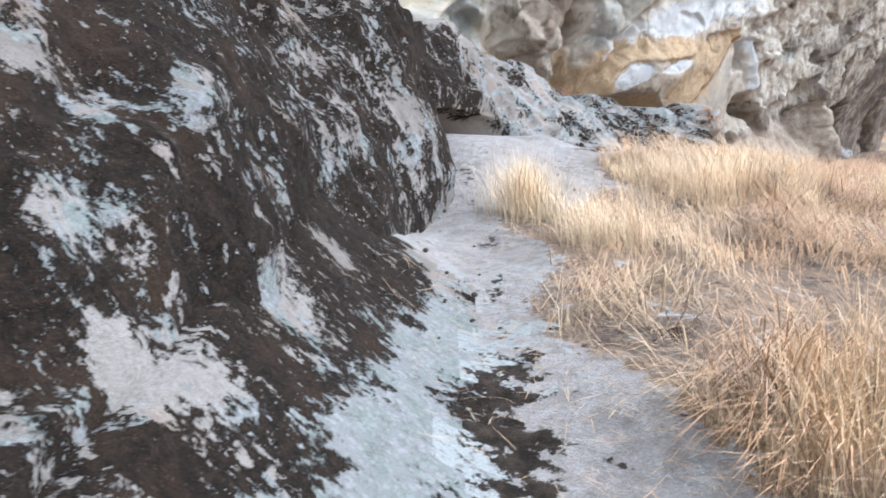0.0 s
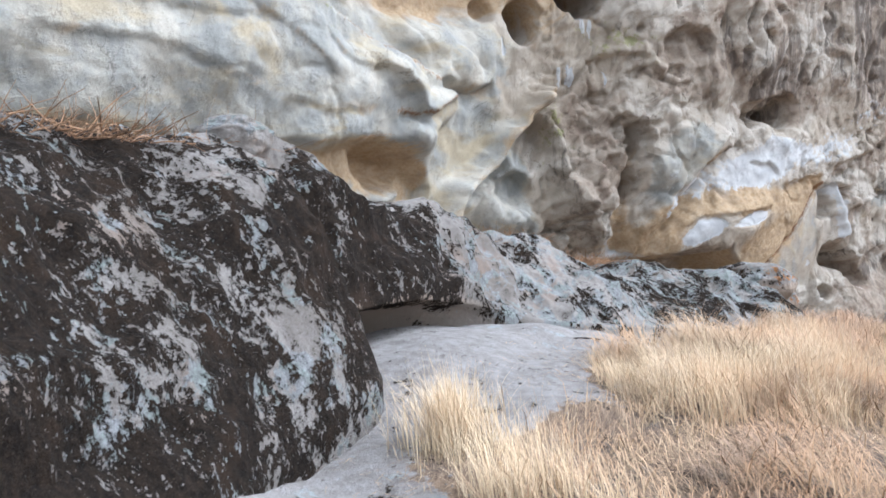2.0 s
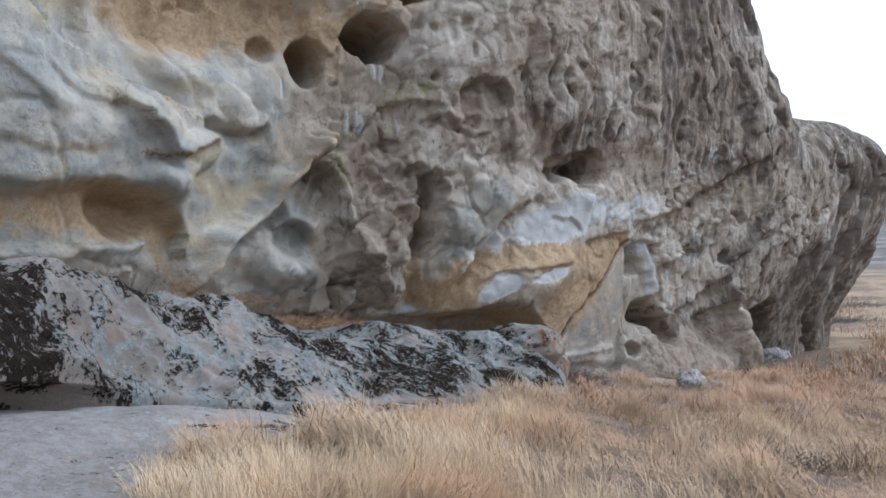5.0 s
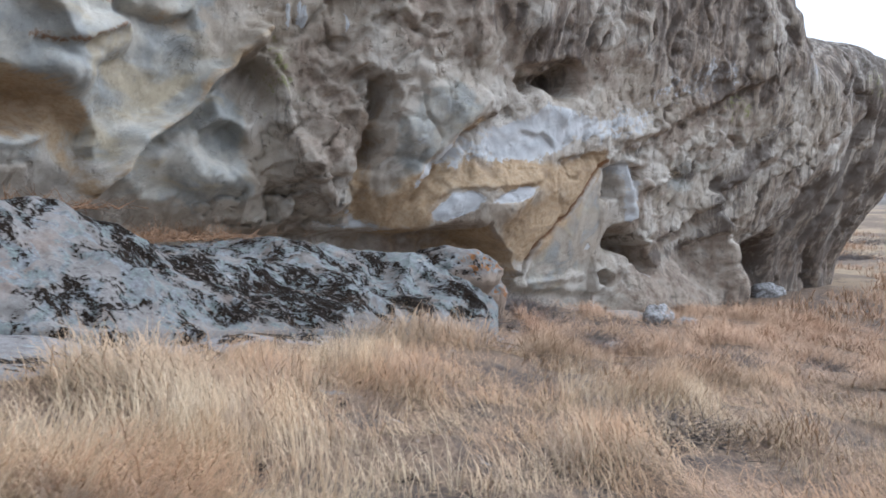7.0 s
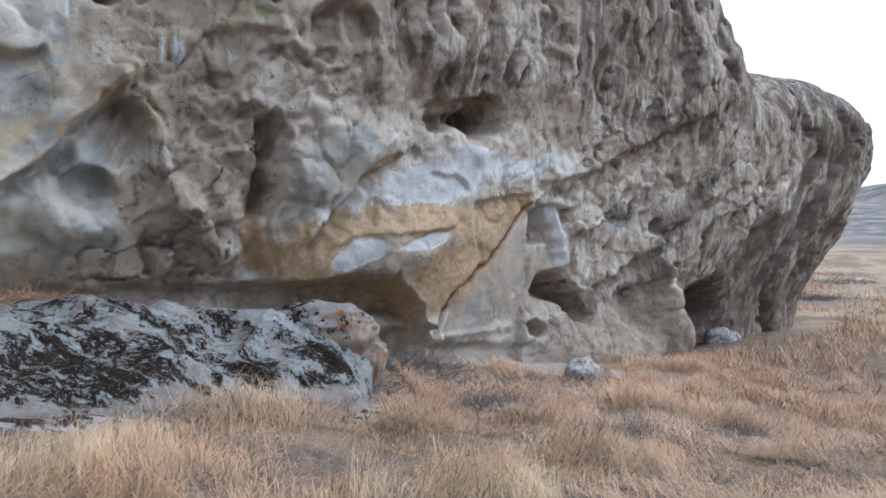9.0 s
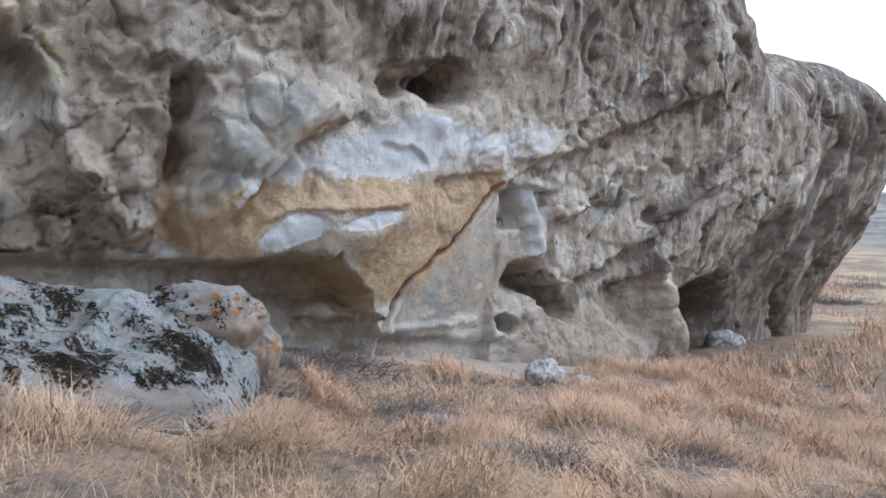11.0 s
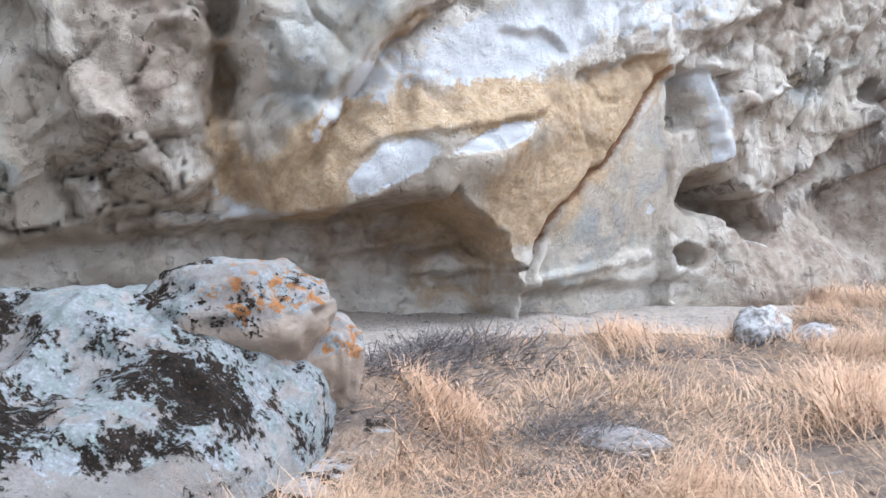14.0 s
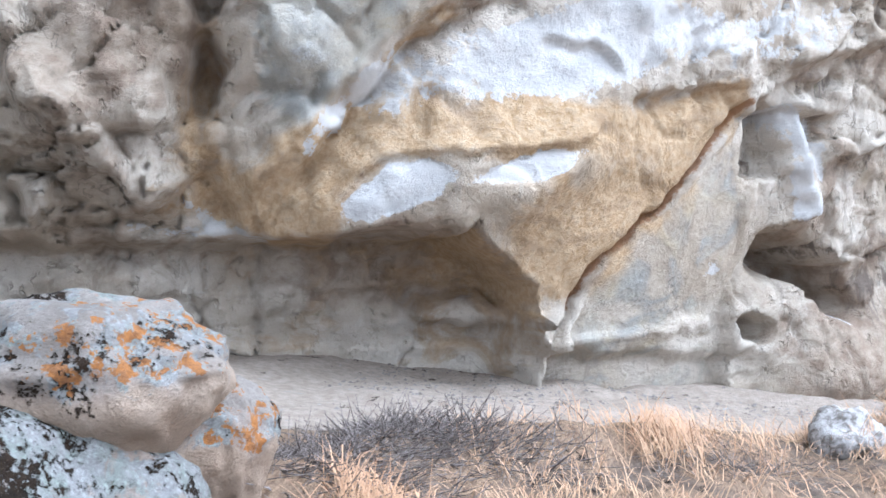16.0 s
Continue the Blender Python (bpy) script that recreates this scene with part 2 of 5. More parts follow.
def plain_stone(name, light, dark_c, scale=9.0):
    k = Nodes(name, 0.93)
    a = k.noise(scale, 6, 0.7, warp=0.5)
    g = k.noise(scale * 7, 4, 0.7)
    c = k.mix(k.ramp(a, 0.4, 0.62), light, dark_c)
    c = k.mix(k.ramp(g, 0.4, 0.7, 0, 0.4), c, k.mix(1.0, c, (0.5, 0.48, 0.46), "MULTIPLY"))
    return k.done(c, k.bump(k.math("ADD", a, k.math("MULTIPLY", g, 0.3)), 0.02, 0.8))


CLIFF_M = cliff_material()
OUTCROP_M = outcrop_material()
GROUND_M = ground_material()
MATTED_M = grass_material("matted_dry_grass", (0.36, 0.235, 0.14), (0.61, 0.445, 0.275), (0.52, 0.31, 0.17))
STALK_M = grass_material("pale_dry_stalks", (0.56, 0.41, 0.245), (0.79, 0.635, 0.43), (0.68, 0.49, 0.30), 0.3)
TWIG_M = plain_stone("dead_twigs", (0.27, 0.24, 0.225), (0.12, 0.10, 0.09), 20)
BRUSH_M = plain_stone("reddish_dry_brush", (0.44, 0.265, 0.15), (0.24, 0.15, 0.095), 20)
STONE_M = plain_stone("grey_stone", (0.45, 0.44, 0.43), (0.16, 0.145, 0.13), 14)
SLAB_M = plain_stone("weathered_flat_stone", (0.27, 0.25, 0.235), (0.17, 0.15, 0.135), 10)
CLOD_M = plain_stone("dark_clods", (0.06, 0.052, 0.047), (0.12, 0.105, 0.095), 30)


# ---- mesh helpers ----
def hash3(i, j, k):
    h = (i * 374761393 + j * 668265263 + k * 2147483647) & 0xFFFFFFFF
    h = ((h ^ (h >> 13)) * 1274126177) & 0xFFFFFFFF
    h = h ^ (h >> 16)
    return (h & 0xFFFF) / 32767.5 - 1.0


def vnoise(x, y, z):
    """Smooth value noise in -1 .. 1 on arrays."""
    xi, yi, zi = (np.floor(v).astype(np.int64) for v in (x, y, z))
    fx, fy, fz = x - xi, y - yi, z - zi
    fx, fy, fz = (f * f * f * (f * (f * 6 - 15) + 10) for f in (fx, fy, fz))
    out = 0
    for a in (0, 1):
        for b in (0, 1):
            for c in (0, 1):
                w = (fx if a else 1 - fx) * (fy if b else 1 - fy) * (fz if c else 1 - fz)
                out = out + w * hash3(xi + a, yi + b, zi + c)
    return out


def fbm(x, y, z, octaves=4, gain=0.5):
    out, amp = 0, 1.0
    for o in range(octaves):
        f = 2.03 ** o
        out = out + amp * vnoise(x * f + 17.3 * o, y * f + 5.1 * o, z * f + 9.7 * o)
        amp *= gain
    return out


def ridged(x, y, z, octaves=3):
    out, amp = 0, 1.0
    for o in range(octaves):
        f = 2.03 ** o
        out = out + amp * (1 - 2 * np.abs(vnoise(x * f + 3.3 * o, y * f + 7.7 * o, z * f + 1.9 * o)))
        amp *= 0.5
    return out


def mesh_from(name, verts, faces, material, attrs=None, shade=True):
    """A mesh from vertex and quad (or triangle) arrays."""
    me = bpy.data.meshes.new(name)
    verts = np.asarray(verts, np.float32)
    faces = np.asarray(faces, np.int32)
    n, k = faces.shape
    me.vertices.add(len(verts))
    me.vertices.foreach_set("co", verts.ravel())
    me.loops.add(n * k)
    me.loops.foreach_set("vertex_index", faces.ravel())
    me.polygons.add(n)
    me.polygons.foreach_set("loop_start", np.arange(0, n * k, k, dtype=np.int32))
    me.polygons.foreach_set("loop_total", np.full(n, k, np.int32))
    me.update(calc_edges=True)
    if shade:
        me.polygons.foreach_set("use_smooth", np.ones(n, bool))
    for key, v in (attrs or {}).items():
        a = me.attributes.new(key, "FLOAT", "POINT")
        a.data.foreach_set("value", np.clip(np.asarray(v, np.float32).ravel(), 0, 1))
    me.materials.append(material)
    return me


def grid_faces(rows, cols, flip=False):
    r, c = np.meshgrid(np.arange(rows - 1), np.arange(cols - 1), indexing="ij")
    a = (r * cols + c).ravel()
    f = np.stack([a, a + 1, a + cols + 1, a + cols], 1)
    return f[:, ::-1] if flip else f


def part(name, me, parent=None, label=""):
    ob = new(name, me)
    ob.parent = parent
    return tagged(ob, label)


def seg_distance(s, z, pts):
    """Distance to a polyline in the plane of (s, z), the place along it (0..1), and the side."""
    best = np.full(s.shape, 1e9)
    along = np.zeros(s.shape)
    side = np.zeros(s.shape)
    n = len(pts) - 1
    for i in range(n):
        (a, b), (c, d) = pts[i], pts[i + 1]
        dx, dz = c - a, d - b
        q = np.clip(((s - a) * dx + (z - b) * dz) / (dx * dx + dz * dz), 0, 1)
        ex, ez = s - a - q * dx, z - b - q * dz
        dist = np.hypot(ex, ez)
        near = dist < best
        best = np.where(near, dist, best)
        along = np.where(near, (i + q) / n, along)
        side = np.where(near, np.sign(dx * (z - b) - dz * (s - a)), side)
    return best, along, side


def blob(s, z, cs, cz, rs, rz, turn=0.0, power=2.0):
    """A soft spot, 1 in the middle; a high power gives it a flat middle and a steep rim."""
    c, d = math.cos(radians(turn)), math.sin(radians(turn))
    u, v = (c * (s - cs) + d * (z - cz)) / rs, (-d * (s - cs) + c * (z - cz)) / rz
    return np.exp(-(u * u + v * v) ** (power / 2))


# ---- shape of the ground and of the cliff, as plain functions ----
def smooth(a, b, x):
    q = np.clip((x - a) / (b - a), 0, 1)
    return q * q * (3 - 2 * q)


def spline(points, step=0.02):
    """Catmull-Rom curve through a few plan points, resampled by arc length."""
    p = np.array(points, float)
    p = np.vstack([2 * p[0] - p[1], p, 2 * p[-1] - p[-2]])
    out = []
    for i in range(1, len(p) - 2):
        q = np.linspace(0, 1, 60, endpoint=False)[:, None]
        a, b, c, d = p[i - 1], p[i], p[i + 1], p[i + 2]
        out.append(0.5 * (2 * b + (c - a) * q + (2 * a - 5 * b + 4 * c - d) * q ** 2 + (3 * b - a - 3 * c + d) * q ** 3))
    out = np.vstack(out + [p[-2][None]])
    far = np.concatenate([[0], np.cumsum(np.linalg.norm(np.diff(out, axis=0), axis=1))])
    s = np.arange(0, far[-1], step)
    return s, np.stack([np.interp(s, far, out[:, k]) for k in range(out.shape[1])], 1)


GROUND = (0.321, 0.24, 0.761, -0.473, -1.382, -0.313, 0.331, 0.385, -0.036)
CLIFF_PLAN = [(-12, 3.5), (-7, 7.4), (-3.35, 11.3), (-1.5, 14.0), (-0.3, 16.3), (1.8, 17.8), (3.5, 18.7), (6, 20.3),
              (8.8, 23.2), (12.2, 26.0), (14.6, 29.2), (18.2, 33.0), (20.3, 37.5), (20.2, 43.0), (16.0, 48.0)]
CLIFF_S, CLIFF_XY = spline(CLIFF_PLAN)
_t = np.gradient(CLIFF_XY, axis=0)
for _k in range(2):
    _t[:, _k] = np.convolve(np.pad(_t[:, _k], 60, mode="edge"), np.ones(121) / 121, mode="valid")
CLIFF_N = np.stack([_t[:, 1], -_t[:, 0]], 1)
CLIFF_N /= np.linalg.norm(CLIFF_N, axis=1)[:, None]


def cliff_s_of(x):
    """Arc length at which the cliff's plan passes a given x (left part, where x grows steadily)."""
    n = int(np.argmax(CLIFF_XY[:, 0]))
    return np.interp(x, CLIFF_XY[:n, 0], CLIFF_S[:n])


S_NOTCH = float(cliff_s_of(13.05))


def cliff_top(s):
    """Height at which the face begins to turn back over the top."""
    return 5.25 + 6.75 * (1 - np.clip((s - S_NOTCH + 2.6) / 3.4, 0, 1)) ** 2.4 + 0.5 * smooth(S_NOTCH + 1, S_NOTCH + 5, s) - 1.5 * smooth(S_NOTCH + 9, S_NOTCH + 16, s)


SHELTER_S = (15, 17.5, 18.8, 20.9, 21.6, 22.4, 23.6, 24.3, 24.55, 25.6, 27.3, 28.3)
SHELTER_ROOF = (1.3, 1.35, 1.33, 1.27, 1.35, 1.44, 1.49, 0.88, 0.2, 0.08, 0.06, -0.3)
SHELTER_DEPTH = (0.0, 0.2, 0.45, 0.6, 1.1, 1.5, 1.5, 1.3, 0.5, 0.22, 0.15, 0.0)


def cliff_base(s, z):
    """How far the face stands out of its plan line."""
    x = np.interp(s, CLIFF_S, CLIFF_XY[:, 0])
    right = smooth(9.5, 15, x) + 0 * z
    off = 0.13 * (np.clip(z, 0, 7) - 3)
    off = off - 0.75 * (1 - smooth(1.2, 2.3, z)) * (1 - smooth(2, 4, x))
    # the long shelter under the middle of the face
    roof = np.interp(s, SHELTER_S, SHELTER_ROOF)
    off = off - np.interp(s, SHELTER_S, SHELTER_DEPTH) * (1 - smooth(roof - 0.16, roof + 0.05, z))
    # the apron that runs out from the foot
    off = off + 0.7 * (1 - smooth(-0.5, 1.0, z)) * smooth(27.3, 29, s) * (1 - smooth(35, 38, s))
    # the belly of the far end
    off = off + right * (0.75 * np.exp(-((z - 5.2) / 2.6) ** 2) - 0.95 * (1 - smooth(-0.5, 3.2, z)))
    # the upper wall leans back next to the notch
    off = off - 0.22 * np.clip(z - 5.8, 0, 9) * smooth(9, 14, x)
    return off


def ground_z(x, y):
    """Height of the open ground."""
    g = GROUND[0] + 0 * x
    xc, yc = np.clip(x, -6, 14) / 10, np.clip(y, -6, 30) / 10
    for c, (i, j) in zip(GROUND[1:], ((1, 0), (0, 1), (2, 0), (1, 1), (0, 2), (2, 1), (1, 2), (0, 3))):
        g = g + c * xc ** i * yc ** j
    g = g + 0.4 * np.exp(-((x - 0.5) ** 2 + (y - 7.8) ** 2) / 4.84) - 0.3 * np.exp(-(x * x + y * y) / 2.25)
    g = g + 0.27 * np.exp(-((x - 2.5) ** 2 + (y - 11.0) ** 2) / 1.7) - 0.2 * np.exp(-((x - 5.9) ** 2 + (y - 15.2) ** 2) / 1.4)
    far = np.hypot(x - 8, y - 12)
    g = g * (1 - smooth(16, 40, far)) - 0.9 * smooth(16, 40, far)
    g = g + 1.6 * smooth(45, 85, y + 0.3 * x) + 0.9 * smooth(60, 75, y)
    g = g + 26 * smooth(90, 420, y + 0.35 * x) * (1 + 0.25 * np.sin(x / 37.0 + 1.0) + 0.12 * np.sin(x / 13.0))
    return g


# ---- the sandstone cliff ----
def facets(u, v):
    """Broken plane faces: a random step and tilt for each cell, and the distance to the cell's edge."""
    iu, iv = np.floor(u).astype(np.int64), np.floor(v).astype(np.int64)
    d1, d2 = np.full(u.shape, 9.0), np.full(u.shape, 9.0)
    face = np.zeros(u.shape)
    for a in (-1, 0, 1):
        for b in (-1, 0, 1):
            ci, cj = iu + a, iv + b
            du = u - (ci + 0.5 + 0.42 * hash3(ci, cj, ci * 0 + 1))
            dv = v - (cj + 0.5 + 0.42 * hash3(ci, cj, ci * 0 + 2))
            d = np.hypot(du, dv)
            near = d < d1
            d2 = np.where(near, d1, np.minimum(d2, d))
            face = np.where(near, 0.6 * hash3(ci, cj, ci * 0 + 3) + du * hash3(ci, cj, ci * 0 + 4) + dv * hash3(ci, cj, ci * 0 + 5), face)
            d1 = np.where(near, d, d1)
    return face, d2 - d1


def pocks(u, v, share, seed, ru=0.3, rv=0.36):
    """Scattered weathering pits, 1 in the middle of each; share is how many of the cells hold one."""
    iu, iv = np.floor(u).astype(np.int64), np.floor(v).astype(np.int64)
    out = np.zeros(u.shape)
    for a in (-1, 0, 1):
        for b in (-1, 0, 1):
            ci, cj = iu + a, iv + b
            k = ci * 0 + seed
            du = u - (ci + 0.5 + 0.4 * hash3(ci, cj, k))
            dv = v - (cj + 0.5 + 0.4 * hash3(ci, cj, k + 1))
            size = 0.75 + 0.35 * hash3(ci, cj, k + 2)
            there = 0.5 + 0.5 * hash3(ci, cj, k + 3) < share
            out = np.maximum(out, there * np.exp(-((du / (ru * size)) ** 2 + (dv / (rv * size)) ** 2) ** 2))
    return out


def polygon(s, z, pts):
    """Distance inside a convex outline given anticlockwise; negative outside."""
    d = np.full(s.shape, 1e9)
    for (a, b), (c, e) in zip(pts, pts[1:] + pts[:1]):
        n = math.hypot(c - a, e - b)
        d = np.minimum(d, ((c - a) * (z - b) - (e - b) * (s - a)) / n)
    return d


def build_cliff():
    s = np.concatenate([np.arange(0.5, 9.5, 0.12), np.arange(9.5, 36, 0.036), np.arange(36, CLIFF_S[-1] - 0.2, 0.09)])
    run = np.concatenate([np.arange(0, 10.2, 0.04), np.arange(10.2, 26, 0.2)])
    S, L = np.meshgrid(s, run)
    foot, bend = -1.6, 1.35
    high = cliff_top(S) + 0.35 * vnoise(S * 0.7, S * 0, S * 0 + 3.3)
    over = np.clip(L - (high - foot), 0, None)
    a = np.clip(over / bend, 0, math.pi / 2)
    Z = np.minimum(foot + L, high) + bend * np.sin(a)
    back = bend * (1 - np.cos(a)) + np.clip(over - bend * math.pi / 2, 0, None)
    Z = Z + 0.12 * np.clip(over - bend * math.pi / 2, 0, 4)
    # wandering coordinates, so that nothing has a ruled edge
    ws = S + 0.055 * fbm(S * 1.7, Z * 1.7, S * 0 + 1, 3) + 0.03 * vnoise(S * 7, Z * 7, S * 0)
    wz = Z + 0.055 * fbm(S * 1.7, Z * 1.7, S * 0 + 8, 3) + 0.03 * vnoise(S * 7, Z * 7, S * 0 + 4)
    B = lambda *v, **k: blob(ws, wz, *v, **k)

    def line(pts, width):
        return np.exp(-(seg_distance(ws, wz, pts)[0] / width) ** 2)

    off = cliff_base(ws, np.where(over > 0, high, wz))
    left = 1 - smooth(17.2, 19.2, ws)
    flute = smooth(20, 23, ws) * smooth(3.6, 5.4, wz)
    pale = 0.95 * left * smooth(2.0, 2.8, wz) * (1 - smooth(6.5, 8.0, wz))
    ochre, white, dark, green, rust, brown, calm = (np.zeros(S.shape) for _ in range(7))

    def ends(q, f=0.14):
        return smooth(0, f, q) * (1 - smooth(1 - f, 1, q))

    def lip(pts, deep, fall=0.5, sharp=0.07, swell=0.35):
        """A brow along a line drawn from left to right: the stone under it is cut back."""
        d, q, side = seg_distance(ws, wz, pts)
        e = ends(q)
        return e * np.where(side < 0, -deep * smooth(0, sharp, d) * np.exp(-(d / fall) ** 2), swell * deep * np.exp(-(d / (0.6 * fall)) ** 2))

    def dome(cs, cz, rs, rz, turn, high_):
        """A rounded lump with a crease round it."""
        c, d = math.cos(radians(turn)), math.sin(radians(turn))
        u, v = (c * (ws - cs) + d * (wz - cz)) / rs, (-d * (ws - cs) + c * (wz - cz)) / rz
        r2 = u * u + v * v
        return high_ * (0.62 * np.exp(-r2 * r2) + 0.3 * np.exp(-r2) - 0.12 * np.exp(-((np.sqrt(r2) - 1.15) / 0.16) ** 2))

    # the pale bulge, its upper edge and the undercut below it
    edge = [(8.0, 4.9), (10.1, 5.11), (11.7, 5.61), (12.8, 5.94), (13.74, 5.31), (14.74, 5.0), (15.6, 4.75), (16.6, 4.5)]
    d, q, side = seg_distance(ws, wz, edge)
    off -= np.where((side > 0) & (ws < 16.6), 0.5 * smooth(0, 0.14, d) * np.exp(-d / 2.5), 0) * (1 - smooth(15.6, 16.6, ws))
    rust += 0.55 * np.exp(-(d / 0.07) ** 2) * (ws < 16.6) * smooth(0.5, 0.7, q)
    low = [(7.5, 3.5), (10.2, 3.4), (12.2, 3.28), (13.6, 3.35), (15.1, 3.5), (15.9, 3.3), (16.4, 2.9)]
    d, q, side = seg_distance(ws, wz, low)
    under = (side < 0) & (ws < 16.4)
    off -= np.where(under, 0.42 * smooth(0, 0.2, d) * np.exp(-d / 1.6), 0)
    ochre += np.where(under, 0.62 * np.exp(-((d - 0.35) / 0.5) ** 2), 0)
    rust += 0.4 * line([(12.5, 2.5), (14.3, 2.53), (15.1, 2.6), (15.7, 2.77)], 0.05)
    off += 0.14 * line([(12.5, 2.4), (14.3, 2.42), (15.7, 2.62)], 0.1)
    off += 0.35 * B(12.2, 4.4, 2.2, 0.9) + 0.2 * B(10.0, 4.2, 1.2, 0.7)
    off -= 0.5 * B(15.3, 3.08, 0.55, 0.34, power=4)
    ochre += 0.75 * B(15.1, 3.1, 0.9, 0.38)
    off += dome(16.3, 4.02, 0.55, 0.33, 8, 0.34) + dome(15.75, 3.55, 0.5, 0.3, 5, 0.32) + dome(15.4, 4.35, 0.75, 0.36, -28, 0.22) + dome(17.2, 4.85, 0.45, 0.3, -25, 0.24)
    off += dome(16.2, 5.35, 0.7, 0.38, -12, 0.2)
    off += lip([(14.6, 4.62), (15.4, 4.15), (15.9, 3.75)], 0.14, 0.3) + lip([(15.2, 3.82), (15.9, 3.95), (16.7, 4.22)], 0.12, 0.25) + lip([(16.4, 4.6), (17.3, 4.5), (17.9, 4.75)], 0.2, 0.3)
    for pts in ([(12.2, 5.0), (13.0, 4.75), (13.9, 4.2)], [(9.6, 4.4), (11.2, 4.3), (12.6, 4.0)], [(12.9, 3.9), (13.7, 3.75), (14.6, 3.85)], [(10.4, 4.9), (11.8, 4.75), (12.9, 4.9)], [(13.6, 4.9), (14.3, 4.55), (14.9, 4.5)]):
        off += lip(pts, 0.04, 0.3, 0.03, 0.3)
        ochre += 0.35 * line(pts, 0.1)
    rust += 0.6 * line([(15.2, 3.82), (15.9, 3.95), (16.7, 4.25)], 0.05) + 0.35 * line([(14.6, 4.62), (15.4, 4.2)], 0.04)
    ochre += 0.6 * B(17.4, 4.6, 0.45, 0.3, turn=-20) + 0.4 * B(16.6, 4.25, 0.5, 0.2)
    # the ochre alcove with its round holes
    off -= 0.65 * B(16.6, 6.5, 2.1, 1.05, turn=8, power=4)
    ochre += 1.0 * B(16.4, 6.45, 2.0, 0.95, turn=8, power=4)
    pale -= 0.8 * B(16.4, 6.5, 2.1, 1.0, turn=8, power=4)
    ochre += 0.8 * B(19.0, 6.3, 1.1, 0.8) + 0.65 * B(20.6, 7.4, 1.1, 0.9)
    pale += 0.7 * B(17.2, 5.45, 0.9, 0.4, turn=-15, power=4)
    for cs, cz, tall in ((14.6, 6.9, 1.0), (15.3, 7.1, 1.2), (16.0, 7.3, 1.2), (17.2, 7.6, 1.3), (18.0, 7.3, 0.9), (18.8, 7.2, 0.7)):
        off += 0.22 * B(cs, cz, 0.2, tall, power=3)
        brown += 0.4 * B(cs + 0.25, cz, 0.16, tall, power=3)
    for cs, cz, rs, rz, deep in ((20.0, 6.40, 0.5, 0.40, 2.6), (18.72, 5.80, 0.30, 0.38, 1.4), (20.75, 7.56, 0.56, 0.40, 2.2),
                                 (21.75, 8.0, 0.62, 0.42, 0.9), (11.6, 5.17, 0.26, 0.10, 0.5), (17.95, 5.98, 0.24, 0.22, 0.35),
                                 (16.7, 6.6, 0.2, 0.22, 0.2), (21.3, 5.79, 0.09, 0.08, 0.3)):
        off -= deep * B(cs, cz, rs, rz, power=8)
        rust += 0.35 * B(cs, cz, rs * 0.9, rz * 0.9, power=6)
    # the two deepest holes are painted dark inside, as shade
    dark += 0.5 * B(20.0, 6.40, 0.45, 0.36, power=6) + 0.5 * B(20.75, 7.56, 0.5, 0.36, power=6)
    # ribs, small alcoves and niches under the holes
    rib = [(19.1, 4.5), (18.5, 4.05), (17.7, 3.1), (17.0, 2.75), (16.5, 2.15), (16.3, 1.7)]
    off += 0.6 * line(rib, 0.13) - 0.22 * line([(p + 0.3, r - 0.12) for p, r in rib], 0.12)
    ochre += 0.5 * line(rib, 0.1)
    rust += 0.3 * line([(p + 0.12, r) for p, r in rib], 0.04)
    off -= 0.34 * B(18.95, 3.68, 0.42, 0.62, turn=-18, power=4) + 0.26 * B(18.62, 2.72, 0.45, 0.34, power=4) + 0.3 * B(17.7, 2.2, 0.5, 0.3, power=3)
    off += 0.05 * B(18.95, 3.6, 0.5, 0.7) * np.sin((ws - 0.6 * wz) * 26)
    off += lip([(18.1, 2.88), (18.4, 3.08), (18.75, 3.1), (19.1, 2.75)], 0.25, 0.35, 0.05) + lip([(18.5, 4.1), (18.95, 4.2), (19.4, 3.85)], 0.2, 0.3, 0.05)
    off += dome(18.3, 2.25, 0.55, 0.3, -15, 0.22) + dome(17.3, 2.3, 0.45, 0.36, 30, 0.2)
    pale += 0.9 * B(17.9, 2.7, 1.2, 1.1, power=4)
    off += 0.3 * line([(18.9, 4.35), (19.35, 4.1), (19.65, 3.06), (20.0, 2.42)], 0.2)
    # shading column down the rib's side, put into the colour
    dark += 0.4 * line([(19.45, 3.9), (19.6, 3.06), (19.9, 2.42)], 0.2) + 0.3 * B(19.6, 5.3, 0.8, 0.5)
    for cs, cz, rs, rz, turn, deep in ((21.17, 3.62, 0.17, 0.36, -12, 0.65), (21.12, 2.84, 0.17, 0.3, 8, 0.45), (22.1, 5.5, 0.26, 0.34, 0, 0.14),
                                       (22.62, 5.55, 0.24, 0.36, 0, 0.16), (22.1, 4.98, 0.14, 0.13, 0, 0.16), (20.4, 4.4, 0.3, 0.2, 30, 0.18)):
        off -= deep * B(cs, cz, rs, rz, turn=turn, power=6)
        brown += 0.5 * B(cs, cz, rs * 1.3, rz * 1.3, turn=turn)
    off += lip([(21.8, 5.3), (21.9, 5.7), (22.4, 5.95), (22.8, 5.75), (22.95, 5.3)], 0.2, 0.25) + lip([(20.6, 4.0), (20.95, 4.12), (21.35, 3.95), (21.6, 3.5)], 0.2, 0.25)
    off += lip([(21.0, 4.95), (21.5, 5.1), (21.9, 4.8)], 0.12, 0.25) + lip([(20.1, 5.2), (20.8, 5.35), (21.5, 5.25)], 0.12, 0.3)
